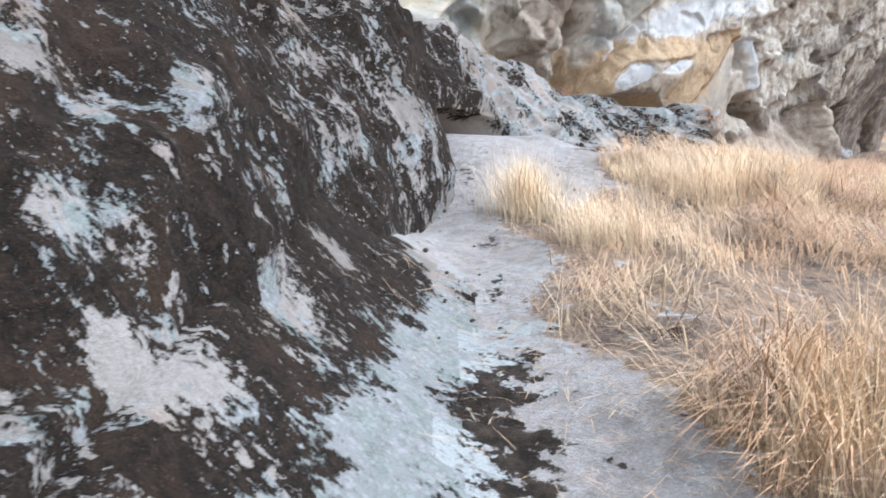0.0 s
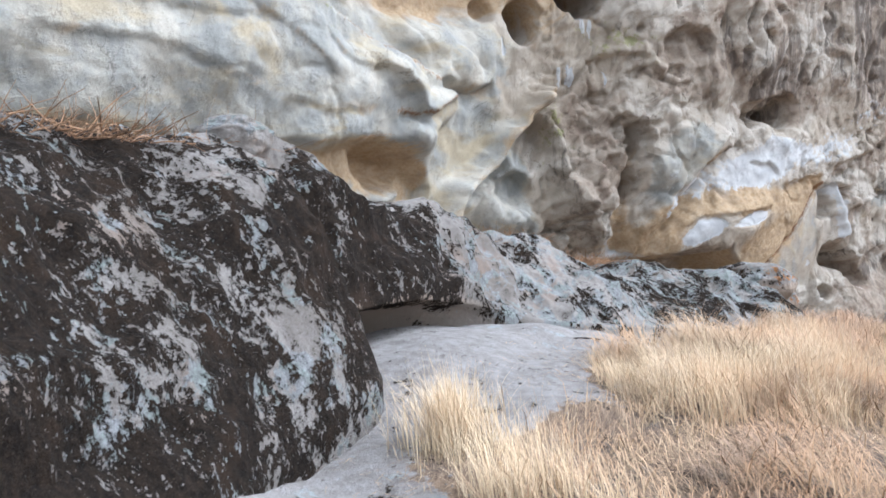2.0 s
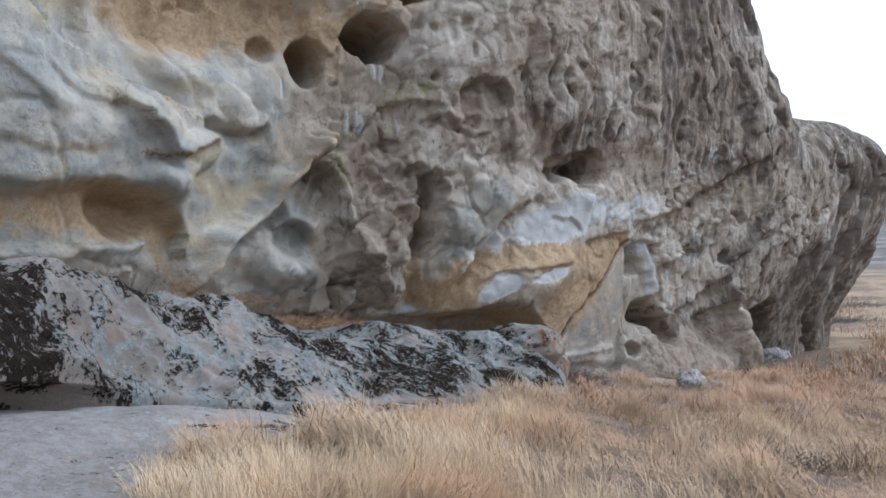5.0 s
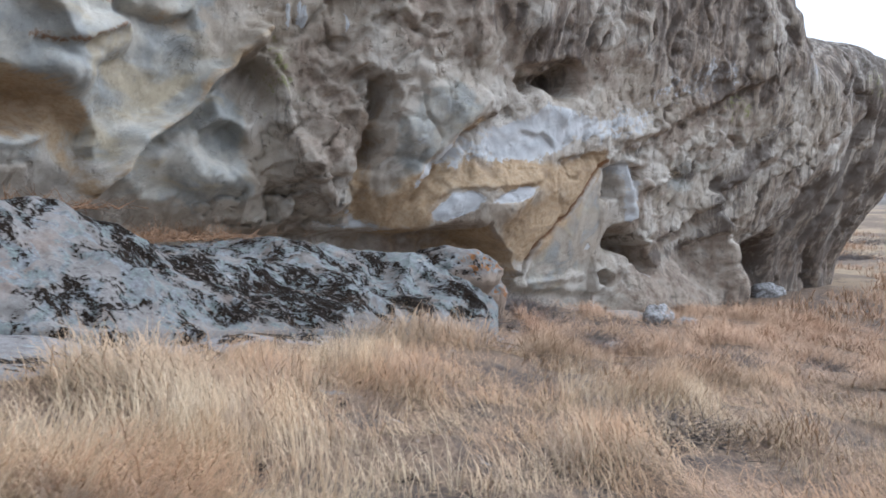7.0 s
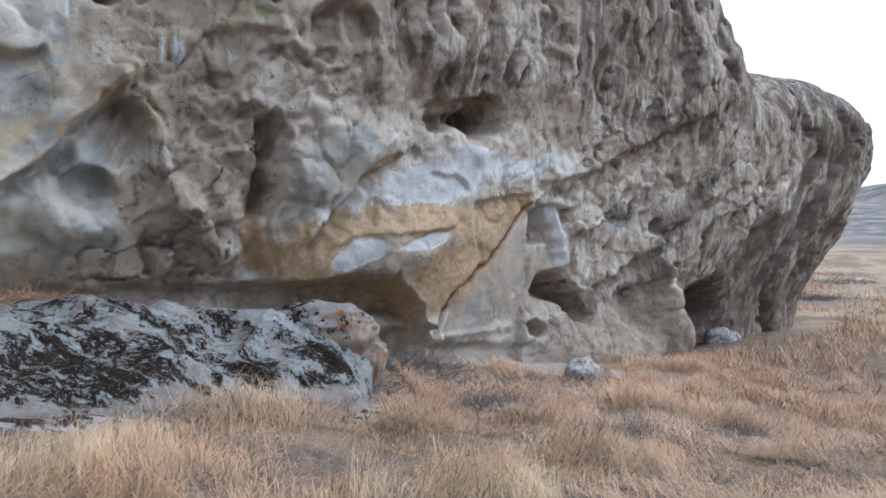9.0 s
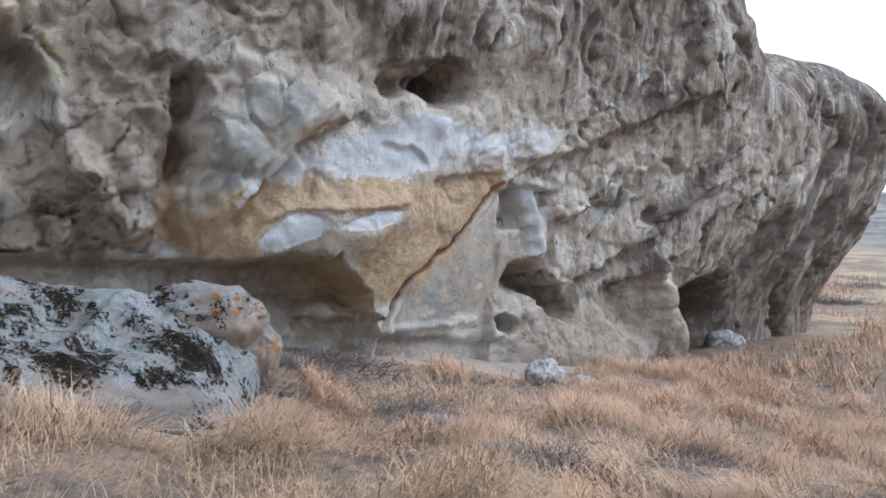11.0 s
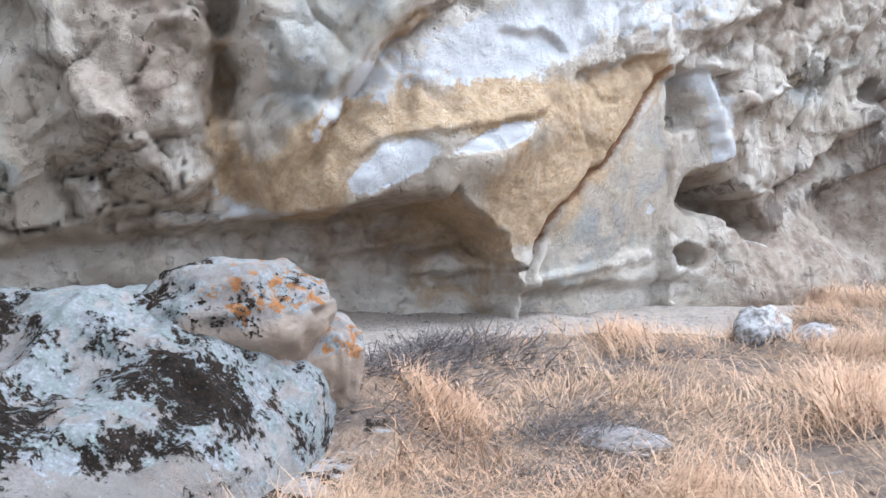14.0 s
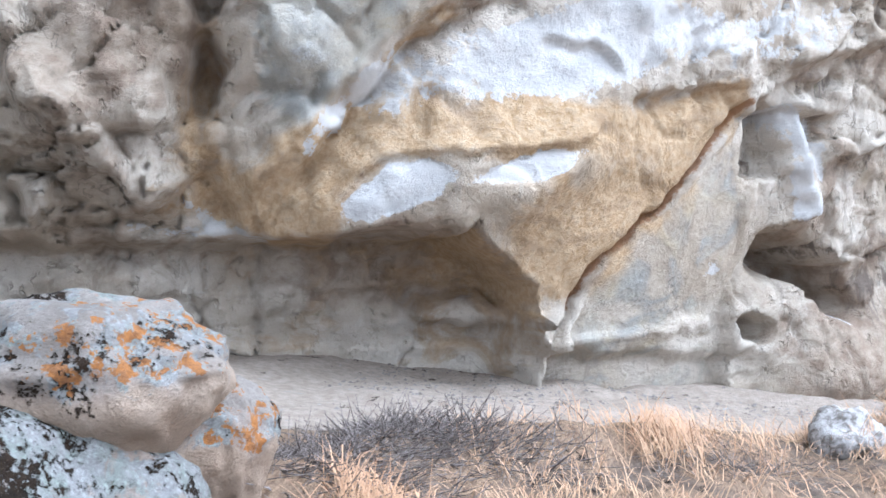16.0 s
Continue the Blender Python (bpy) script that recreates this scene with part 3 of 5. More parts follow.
    off += dome(20.3, 3.3, 0.5, 0.62, 10, 0.26) + dome(20.45, 2.35, 0.5, 0.42, 20, 0.3) + dome(19.85, 2.6, 0.36, 0.34, 0, 0.2) + dome(20.5, 4.2, 0.5, 0.3, 15, 0.16) + dome(21.9, 4.3, 0.5, 0.5, 0, 0.14)
    brown += 0.75 * B(20.3, 3.0, 0.75, 1.5, power=3) + 0.5 * B(22.0, 4.9, 1.4, 0.8, power=3) + 0.35 * B(19.8, 4.2, 0.5, 0.5)
    dark += 0.35 * B(20.1, 2.0, 0.5, 0.25) + 0.3 * B(20.75, 2.55, 0.15, 0.7)
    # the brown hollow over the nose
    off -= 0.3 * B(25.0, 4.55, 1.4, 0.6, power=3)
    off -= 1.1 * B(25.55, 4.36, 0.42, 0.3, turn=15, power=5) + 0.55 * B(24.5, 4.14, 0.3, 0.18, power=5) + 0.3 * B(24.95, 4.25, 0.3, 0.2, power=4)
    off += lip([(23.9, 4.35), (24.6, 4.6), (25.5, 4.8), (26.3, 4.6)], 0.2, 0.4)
    # shade of the hollow and its deep pit, painted as dark colour
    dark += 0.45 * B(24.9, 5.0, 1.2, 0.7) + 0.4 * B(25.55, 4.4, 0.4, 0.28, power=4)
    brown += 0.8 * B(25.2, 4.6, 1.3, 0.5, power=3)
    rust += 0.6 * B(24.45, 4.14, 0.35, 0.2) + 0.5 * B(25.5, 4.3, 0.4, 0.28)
    # broken blocks over the left end of the shelter
    zone = B(19.7, 1.75, 1.5, 0.5, power=4)
    block, joint = facets(ws * 2.0 + 3 + 0.2 * vnoise(ws * 2, wz * 2, S * 0), wz * 2.6 + 1)
    off += zone * (0.34 * block - 0.14 * np.exp(-(joint / 0.05) ** 2)) + 0.22 * B(19.78, 1.66, 0.2, 0.2, power=6)
    crumbly = B(20.2, 2.3, 1.1, 1.0, power=4)
    block, joint = facets(ws * 1.5 + 0.5 * wz + 0.25 * vnoise(ws * 2, wz * 2, S * 0 + 3), wz * 1.9 - 0.4 * ws)
    off += crumbly * (0.16 * block - 0.07 * np.exp(-(joint / 0.05) ** 2))
    off += lip([(18.9, 1.42), (19.6, 1.38), (20.3, 1.5), (20.8, 1.9)], 0.2, 0.3)
    ochre += 0.5 * B(20.9, 1.75, 0.5, 0.3) + 0.45 * B(21.1, 2.4, 0.3, 0.5)
    # the jutting nose over the shelter, its beds, crusts and seam
    off += 0.34 * B(23.4, 1.9, 1.5, 0.55, turn=12, power=3)
    off += 0.2 * line([(21.45, 1.5), (21.55, 1.88), (22.1, 2.5), (22.82, 3.33), (23.3, 3.75)], 0.12)
    off += lip([(21.75, 1.75), (22.15, 2.3), (22.95, 3.15), (23.5, 3.6)], 0.2, 0.2, 0.05)
    brown += 0.55 * line([(21.85, 1.85), (22.35, 2.45), (23.05, 3.2), (23.5, 3.6)], 0.1)
    ochre += 0.6 * line([(21.8, 1.95), (22.85, 3.05), (23.3, 3.5)], 0.14)
    white += 0.3 * B(22.2, 3.0, 0.7, 0.6, power=3)
    pale += 0.55 * B(22.3, 2.95, 0.8, 0.6, turn=40, power=3)
    channel = line([(21.25, 3.4), (21.12, 2.9), (21.05, 2.4), (21.2, 1.6)], 0.2)
    off -= 0.24 * channel
    ochre += 0.35 * channel
    off += 0.16 * B(21.95, 3.05, 0.4, 0.5, power=3) + 0.12 * B(22.6, 3.7, 0.5, 0.4, power=3)
    pale += 0.6 * B(21.95, 3.0, 0.45, 0.55, power=4) + 0.75 * B(22.5, 3.65, 0.6, 0.5, power=4) + 0.6 * B(18.9, 1.95, 0.4, 0.2)
    white += 0.55 * line([(22.0, 2.2), (22.6, 2.85)], 0.09) + 0.5 * line([(20.9, 1.75), (21.2, 1.45)], 0.1) + 0.6 * line([(20.4, 1.45), (21.2, 1.38), (21.6, 1.33)], 0.07)
    band = [(21.7, 1.75), (22.5, 2.3), (23.6, 2.48), (25.2, 2.4), (26.6, 2.7)]
    ochre += 1.0 * line(band, 0.33) + 0.85 * line([(21.6, 1.7), (22.1, 1.6)], 0.25) + 0.8 * B(24.6, 1.55, 0.9, 0.5, turn=10)
    brown += 0.5 * B(24.8, 1.3, 0.8, 0.5, turn=20)
    ochre += 0.4 * B(24.5, 1.3, 0.8, 0.45)
    off += lip([(22.3, 1.95), (22.8, 2.14), (23.6, 2.2), (24.9, 2.3)], 0.07, 0.2, 0.04)
    rust += 0.4 * line([(22.2, 1.6), (22.5, 1.98), (22.9, 2.14), (23.6, 2.2), (24.6, 2.28)], 0.035)
    white += 1.25 * B(22.82, 1.80, 0.52, 0.22, turn=18, power=5) + 1.15 * B(24.05, 2.03, 0.58, 0.15, turn=14, power=4)
    white += 1.05 * B(24.3, 3.10, 1.05, 0.45, turn=8, power=4) + 0.7 * B(25.3, 3.55, 0.9, 0.3, power=3) + 0.5 * B(22.9, 2.75, 0.4, 0.25, turn=45)
    off += lip([(24.2, 3.25), (24.7, 3.2), (25.1, 2.95)], 0.07, 0.15, 0.03) + lip([(25.1, 2.75), (25.9, 2.9), (26.8, 2.95)], 0.12, 0.2, 0.04)
    seam = [(24.5, 0.1), (24.72, 0.4), (24.95, 0.95), (25.3, 1.27), (25.9, 1.85), (26.92, 2.78)]
    face = polygon(ws, wz, [(24.4, -1.6), (27.4, -1.6), (26.98, 1.95), (26.8, 2.5), (25.3, 1.27), (24.7, 0.12)])
    d, q, side = seg_distance(ws, wz, seam)
    inside = (wz > 0) & (wz < 2.85) & (ws < 28.0)
    panel = smooth(-0.03, 0.06, face)
    off -= panel * (0.2 - 0.16 * smooth(0.2, 1.2, wz))
    off -= 0.16 * np.exp(-(d / 0.05) ** 2) * inside * ends(q, 0.05)
    rust += 1.15 * np.exp(-(d / 0.055) ** 2) * inside * smooth(0.3, 0.9, wz)
    calm = np.clip(calm + panel + 0.8 * B(22.8, 1.8, 0.7, 0.35) + 0.7 * B(24.3, 3.05, 1.2, 0.55, power=4), 0, 1)
    pale += 0.4 * panel
    brown += 0.36 * panel
    ochre += 0.45 * panel * smooth(0.45, 0.0, d) + 0.2 * panel * B(26.3, 1.5, 0.5, 0.5)
    ochre += 0.7 * line([(26.5, 2.65), (25.3, 1.65), (24.55, 0.9)], 0.33) * (side > 0)
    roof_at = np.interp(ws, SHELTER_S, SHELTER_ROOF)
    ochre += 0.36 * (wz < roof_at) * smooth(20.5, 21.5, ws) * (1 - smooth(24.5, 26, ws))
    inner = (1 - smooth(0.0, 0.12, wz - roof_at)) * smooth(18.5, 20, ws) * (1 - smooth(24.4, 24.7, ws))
    # shelter's back: browner above the floor and towards the right
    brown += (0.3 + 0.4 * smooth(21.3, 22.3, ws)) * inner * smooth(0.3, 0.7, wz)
    off += inner * (0.4 * (1 - smooth(0.12, 0.42, wz)) + 0.07 * ridged(ws * 0.6, wz * 3.0, S * 0 + 81, 2)) + 0.5 * B(24.0, 0.5, 0.6, 0.17, power=6) * inner
    off += 0.25 * inner * B(20.3, 0.85, 0.9, 0.22, power=3) + 0.16 * inner * line([(22.6, 1.3), (23.1, 0.5)], 0.12)
    white += 0.6 * B(26.75, 0.95, 0.2, 0.16) 
    off += 0.07 * line([(24.7, 0.24), (25.6, 0.3), (26.9, 0.36)], 0.07)
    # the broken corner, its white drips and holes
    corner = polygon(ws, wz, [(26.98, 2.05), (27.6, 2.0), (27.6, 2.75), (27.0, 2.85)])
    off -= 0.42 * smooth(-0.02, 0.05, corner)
    # the notch's shade, darkened over the same outline
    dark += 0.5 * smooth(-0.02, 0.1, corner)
    off -= 0.95 * B(28.55, 0.75, 0.6, 0.24, turn=-32, power=6) + 0.75 * B(27.52, 0.28, 0.26, 0.17, turn=-25, power=6) + 0.4 * B(27.9, 1.1, 0.45, 0.25, power=4)
    off += 0.26 * line([(27.75, 2.7), (27.8, 2.2), (27.95, 1.6)], 0.13) + lip([(27.4, 2.75), (27.8, 2.78), (28.3, 2.7)], 0.2, 0.3, 0.05)
    off += lip([(27.5, 1.45), (28.2, 1.3), (28.9, 1.0)], 0.25, 0.3, 0.06)
    white += 0.95 * line([(27.45, 2.72), (27.75, 2.65), (27.78, 2.2), (27.9, 1.6)], 0.12) + 0.6 * line([(28.1, 2.7), (28.2, 2.0)], 0.08) + 0.8 * line([(28.9, 0.45), (29.0, 0.2)], 0.03)
    brown += 0.6 * B(27.9, 1.2, 0.5, 0.3) + 0.45 * line([(28.1, 2.9), (28.4, 2.3), (28.3, 1.6)], 0.2)
    # beds that climb away from the corner, cut by hollows
    for pts, deep in (([(28.9, 1.05), (30.3, 1.5), (32.0, 2.5), (33.5, 3.3)], 0.2), ([(26.9, 3.15), (28.6, 3.55), (31.0, 4.5), (33.0, 5.2)], 0.14),
                      ([(30.2, 0.9), (31.5, 1.3), (33.0, 1.9)], 0.12), ([(28.2, 2.2), (29.2, 2.5), (30.4, 2.8)], 0.12), ([(33.5, 2.6), (35.5, 3.4), (37.5, 4.6)], 0.2)):
        off += lip(pts, deep, 0.4, 0.12, 0.6)
        brown += 0.4 * line([(p, r - 0.2) for p, r in pts], 0.16)
    brown += 0.4 * smooth(28, 29.5, ws) * smooth(-0.2, 0.5, fbm(ws * 0.6 - wz * 0.3, wz * 1.0 - ws * 0.5, S * 0 + 44, 3)) + 0.55 * smooth(27.2, 28.5, ws) * (1 - smooth(0.3, 1.2, wz)) + 0.2 * smooth(27.5, 29, ws)
    white += 0.4 * B(26.7, 3.45, 1.7, 0.35, turn=10, power=3) + 0.38 * B(28.8, 4.4, 2.4, 0.45, turn=22) + 0.3 * B(31.0, 4.9, 1.5, 0.8) + 0.35 * B(34.5, 5.6, 0.9, 0.8)
    pale += 0.5 * B(30.0, 2.6, 1.3, 0.8, turn=20) + 0.35 * B(31.5, 1.5, 1.5, 0.5, turn=25) 
    dark += 0.5 * line([(31.2, 1.9), (32.4, 2.9), (33.2, 3.8)], 0.35) + 0.4 * line([(29.2, 0.75), (30.6, 1.0), (31.8, 1.7)], 0.16)
    off += 0.6 * line([(31.2, 1.8), (31.7, 0.9), (31.8, -0.8)], 0.34)
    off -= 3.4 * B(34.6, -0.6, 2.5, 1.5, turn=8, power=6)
    # the hollow's inner shade is put into the colour too
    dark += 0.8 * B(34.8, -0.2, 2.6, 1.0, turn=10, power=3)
    off -= 0.4 * B(30.6, 0.4, 0.5, 0.6, power=3)
    for pts in ([(41.5, 5.5), (40.5, 3.4), (39.0, 0.9)], [(44.0, 4.6), (42.8, 2.6), (41.5, 0.8)], [(37.5, 2.6), (36.0, 1.8)], [(46.0, 4.0), (44.5, 1.5)], [(39.6, 4.6), (38.4, 2.6), (37.4, 1.4)]):
        dark += 0.7 * line(pts, 0.34)
        off -= 0.22 * line(pts, 0.22)
    # the fluted upper wall
    dark += 0.3 * flute * smooth(22, 26, ws) + 0.16 * smooth(37, 41, ws) + 0.25 * smooth(9, 12, wz)
    brown += 0.5 * flute * smooth(21, 23, ws) * (1 - smooth(30, 34, ws))
    dark += 0.2 * smooth(30, 35, ws) * (1 - smooth(2.5, 4, wz)) + 0.26 * smooth(27.0, 28.5, ws)
    green += 0.5 * B(13.7, 6.1, 0.5, 0.8) + 0.4 * B(19.5, 3.95, 0.3, 0.6) + 0.42 * B(20.9, 5.6, 0.8, 0.3) + 0.4 * B(23.9, 8.0, 0.6, 0.6) + 0.4 * B(31.8, 4.3, 0.5, 0.4) + 0.35 * B(39.8, 5.8, 0.8, 0.6)
    dark += 0.5 * B(13.75, 6.2, 0.4, 0.8)
    for cs, cz in ((19.6, 4.86), (19.75, 4.9), (19.85, 4.84), (20.6, 4.9), (18.2, 5.3), (20.1, 5.85), (20.25, 5.8)):
        white += 1.0 * B(cs, cz, 0.045, 0.2, power=3)
    fs = ws + 0.3 * fbm(ws * 0.7, wz * 0.6, S * 0 + 71, 3)
    off += 0.16 * flute * fbm(fs * 0.9, wz * 0.3, S * 0 + 6, 3) + 0.02 * flute * ridged(fs * 3.6, wz * 0.55, S * 0 + 9, 2)
    bend_u, bend_v = 0.4 * fbm(ws * 1.5, wz * 1.5, S * 0 + 17, 3), 0.4 * fbm(ws * 1.5, wz * 1.5, S * 0 + 27, 3)
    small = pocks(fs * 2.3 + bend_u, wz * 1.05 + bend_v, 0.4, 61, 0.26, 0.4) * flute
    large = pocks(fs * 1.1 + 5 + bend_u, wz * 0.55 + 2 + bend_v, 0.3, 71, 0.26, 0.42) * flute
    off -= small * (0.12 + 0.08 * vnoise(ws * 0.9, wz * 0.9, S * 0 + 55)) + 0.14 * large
    # shade inside the flute pits, painted with the same masks
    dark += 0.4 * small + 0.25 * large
    far_side = smooth(33, 37, ws)
    slant = ws + 0.55 * wz
    off += 0.2 * far_side * fbm(slant * 0.8, wz * 0.3, S * 0 + 11, 3)
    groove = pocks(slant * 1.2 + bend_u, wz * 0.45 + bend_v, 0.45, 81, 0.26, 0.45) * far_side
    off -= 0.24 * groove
    # painted shade in the grooves
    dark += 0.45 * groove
    # general unevenness
    rest = (1 - 0.55 * flute) * (1 - 0.5 * far_side) * (1 - 0.6 * smooth(27, 28.5, ws) * (1 - smooth(0.6, 1.2, wz))) * (1 - 0.6 * np.clip(pale, 0, 1) * left) * (1 - 0.7 * B(24.8, 1.5, 3.2, 1.6, power=4)) * (1 - 0.9 * calm)
    dip_u, dip_v = ws * 0.8 + wz * 0.6, wz * 0.8 - ws * 0.6
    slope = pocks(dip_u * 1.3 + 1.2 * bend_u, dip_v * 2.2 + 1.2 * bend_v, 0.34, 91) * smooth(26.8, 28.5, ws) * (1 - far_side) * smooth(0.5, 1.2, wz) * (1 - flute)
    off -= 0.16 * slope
    # these pits get their shade in the colour as well
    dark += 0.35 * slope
    middle = pocks(ws * 1.7 + 1.2 * bend_u, wz * 1.7 + 1.2 * bend_v, 0.26, 101) * smooth(19.2, 20, ws) * (1 - smooth(23, 24.5, ws)) * smooth(1.6, 2.2, wz) * (1 - 0.6 * calm)
    off -= 0.12 * middle
    fu, fv = dip_u * 0.75 + 0.18 * fbm(ws * 1.6, wz * 1.6, S * 0 + 4, 2), dip_v * 1.35 + 0.18 * fbm(ws * 1.6, wz * 1.6, S * 0 + 14, 2)
    firm = smooth(18.2, 20, ws) * (1 - 0.6 * flute) * (1 - 0.75 * np.clip(white, 0, 1)) * (1 - 0.75 * B(24.8, 1.5, 3.0, 1.5, power=4)) * (1 - 0.5 * far_side) * (1 - 0.6 * smooth(27, 28.5, ws) * (1 - smooth(0.6, 1.2, wz))) * (1 - calm)
    facet, edge_d = facets(fu, fv)
    off += firm * (0.10 * facet - 0.04 * np.exp(-(edge_d / 0.05) ** 2))
    facet, edge_d = facets(fu * 2.3 + 7, fv * 2.0 + 3)
    off += firm * (0.045 * facet - 0.02 * np.exp(-(edge_d / 0.06) ** 2))
    facet, edge_d = facets(dip_u * 0.5 + 0.15 * vnoise(ws * 1.1, wz * 1.1, S * 0 + 24), dip_v * 0.8 + 0.15 * vnoise(ws * 1.1, wz * 1.1, S * 0 + 25))
    off += left * smooth(2.0, 2.6, wz) * 0.06 * facet * smooth(0, 0.25, edge_d)
    off += 0.06 * rest * (1 - flute) * ridged(dip_u * 0.42 + 0.3 * vnoise(ws, wz, S * 0), dip_v * 0.95, S * 0 + 13, 3) * (1 - np.clip(white + ochre, 0, 1)) * smooth(18.5, 20.5, ws)
    off += 0.2 * (1 - 0.5 * smooth(27, 29, ws)) * fbm(ws * 0.55, wz * 0.55, S * 0 + 2, 3) * (1 - 0.5 * np.clip(white + ochre, 0, 1)) * (1 - 0.7 * calm)
    off += 0.05 * rest * ridged(ws * 1.25, wz * 1.05, S * 0 + 7, 3) * (0.5 + 0.5 * vnoise(ws * 0.4, wz * 0.4, S * 0))
    off += 0.03 * rest * fbm(ws * 4.5, wz * 3.6, S * 0 + 3, 3) + 0.02 * left * fbm(ws * 2.2, wz * 2.2, S * 0 + 31, 4) - 0.03 * left * np.exp(-(vnoise(ws * 1.4 + 0.5 * wz, wz * 1.6, S * 0 + 37) / 0.03) ** 2) * smooth(0.0, 0.4, vnoise(ws * 0.7, wz * 0.7, S * 0 + 38))
    for f, seed, deep in ((0.75, 40.0, 0.10), (1.7, 50.0, 0.06)):
        v = vnoise(ws * f + 0.35 * wz * f, wz * f * 0.8, S * 0 + seed) + 0.25 * vnoise(ws * f * 3, wz * f * 3, S * 0 + seed)
        off -= deep * np.exp(-(v / 0.07) ** 2) * rest * smooth(-0.1, 0.25, vnoise(ws * 0.5, wz * 0.5, S * 0 + seed + 5))
    fade = np.cos(np.clip(a, 0, 1.5))
    off = off * np.where(over > 0, 0.35 + 0.65 * fade, 1) - back
    X = np.interp(S, CLIFF_S, CLIFF_XY[:, 0]) + off * np.interp(S, CLIFF_S, CLIFF_N[:, 0])
    Y = np.interp(S, CLIFF_S, CLIFF_XY[:, 1]) + off * np.interp(S, CLIFF_S, CLIFF_N[:, 1])
    verts = np.stack([X, Y, Z], -1).reshape(-1, 3)
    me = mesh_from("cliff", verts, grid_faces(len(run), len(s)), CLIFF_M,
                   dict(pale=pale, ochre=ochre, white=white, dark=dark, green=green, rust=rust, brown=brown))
    ob = new("sandstone_cliff", me)
    return tagged(ob, "huge weathered sandstone cliff with hollows, ochre beds and white crusts", "cliff", kind="structure")


build_cliff()


# ---- the ground ----
GRASS_EDGE_S, GRASS_EDGE = spline([(1.1, -4), (0.85, 0), (0.7, 2.1), (0.5, 3.0), (0.42, 3.6), (0.48, 4.3), (0.6, 4.8), (0.4, 5.2), (0.42, 5.5), (0.85, 5.8), (1.08, 6.2), (1.15, 6.8), (1.4, 7.4), (1.85, 8.0),
                                   (2.15, 8.8), (2.3, 9.6), (2.6, 10.4), (3.05, 11.3), (3.7, 12.3), (4.4, 12.9), (4.9, 13.7), (4.9, 15.3), (5.0, 16.3)], 0.05)


def right_of_edge(x, y):
    """How far a place lies to the grass side of the bare path's edge."""
    return x - np.interp(y, GRASS_EDGE[:, 1], GRASS_EDGE[:, 0])


def cliff_gap(x, y):
    """Distance in front of the cliff's plan line, and the arc length there."""
    xy, n, s = CLIFF_XY[::12], CLIFF_N[::12], CLIFF_S[::12]
    gap, at = np.zeros(x.shape), np.zeros(x.shape)
    fx, fy = x.ravel(), y.ravel()
    for i in range(0, len(fx), 20000):
        dx = fx[i:i + 20000, None] - xy[None, :, 0]
        dy = fy[i:i + 20000, None] - xy[None, :, 1]
        k = np.argmin(dx * dx + dy * dy, axis=1)
        r = np.arange(len(k))
        gap.ravel()[i:i + 20000] = dx[r, k] * n[k, 0] + dy[r, k] * n[k, 1]
        at.ravel()[i:i + 20000] = s[k]
    return gap, at


def bare_foot(x, y):
    """The bare dusty floor along the foot of the cliff."""
    gap, at = cliff_gap(x, y)
    wide = np.interp(at, (15, 19, 22, 25, 28, 29.5, 33), (0.5, 1.4, 1.7, 1.5, 0.9, 0.2, -0.6)) + 0.25 * fbm(x * 1.2, y * 1.2, x * 0, 2)
    return (1 - smooth(-0.15, 0.2, gap - wide)) * (1 - smooth(31, 33, at)) * smooth(13, 15, at)


def toe_rise(x, y):
    """The rock slab that runs out from the outcrop under the path."""
    reach = np.clip(0.42 - x, 0, 1.0) + 0 * y
    return 0.5 * reach ** 2 * (1 - smooth(3.9, 5.2, y)) * smooth(-3, -1, y)


def lay_z(x, y):
    z = ground_z(x, y)
    near = 1 - smooth(25, 45, np.hypot(x - 6, y - 10))
    z = z + toe_rise(x, y)
    berm, along, _s = seg_distance(x, y, [(4.75, 15.4), (5.0, 16.3), (5.35, 17.2), (6.2, 18.0), (7.2, 19.0)])
    z = z + 0.34 * np.exp(-(berm / 0.4) ** 2) * (1 - 0.75 * along)
    return z + near * (0.06 * fbm(x * 0.7, y * 0.7, x * 0, 3) + 0.02 * fbm(x * 3.1, y * 3.1, x * 0 + 5, 2))


WHITE_SPOTS = ((-0.86, 1.85, 0.15), (-0.74, 1.45, 0.13), (-0.70, 1.75, 0.07), (-0.59, 1.73, 0.14), (-0.76, 2.62, 0.12), (-0.81, 3.01, 0.13), (-1.17, 2.46, 0.14),
               (-0.49, 2.43, 0.06), (-0.44, 3.35, 0.1), (-0.92, 2.27, 0.12), (-0.45, 2.23, 0.06), (-0.67, 1.7, 0.08), (-1.09, 2.26, 0.12), (-0.41, 3.32, 0.08))


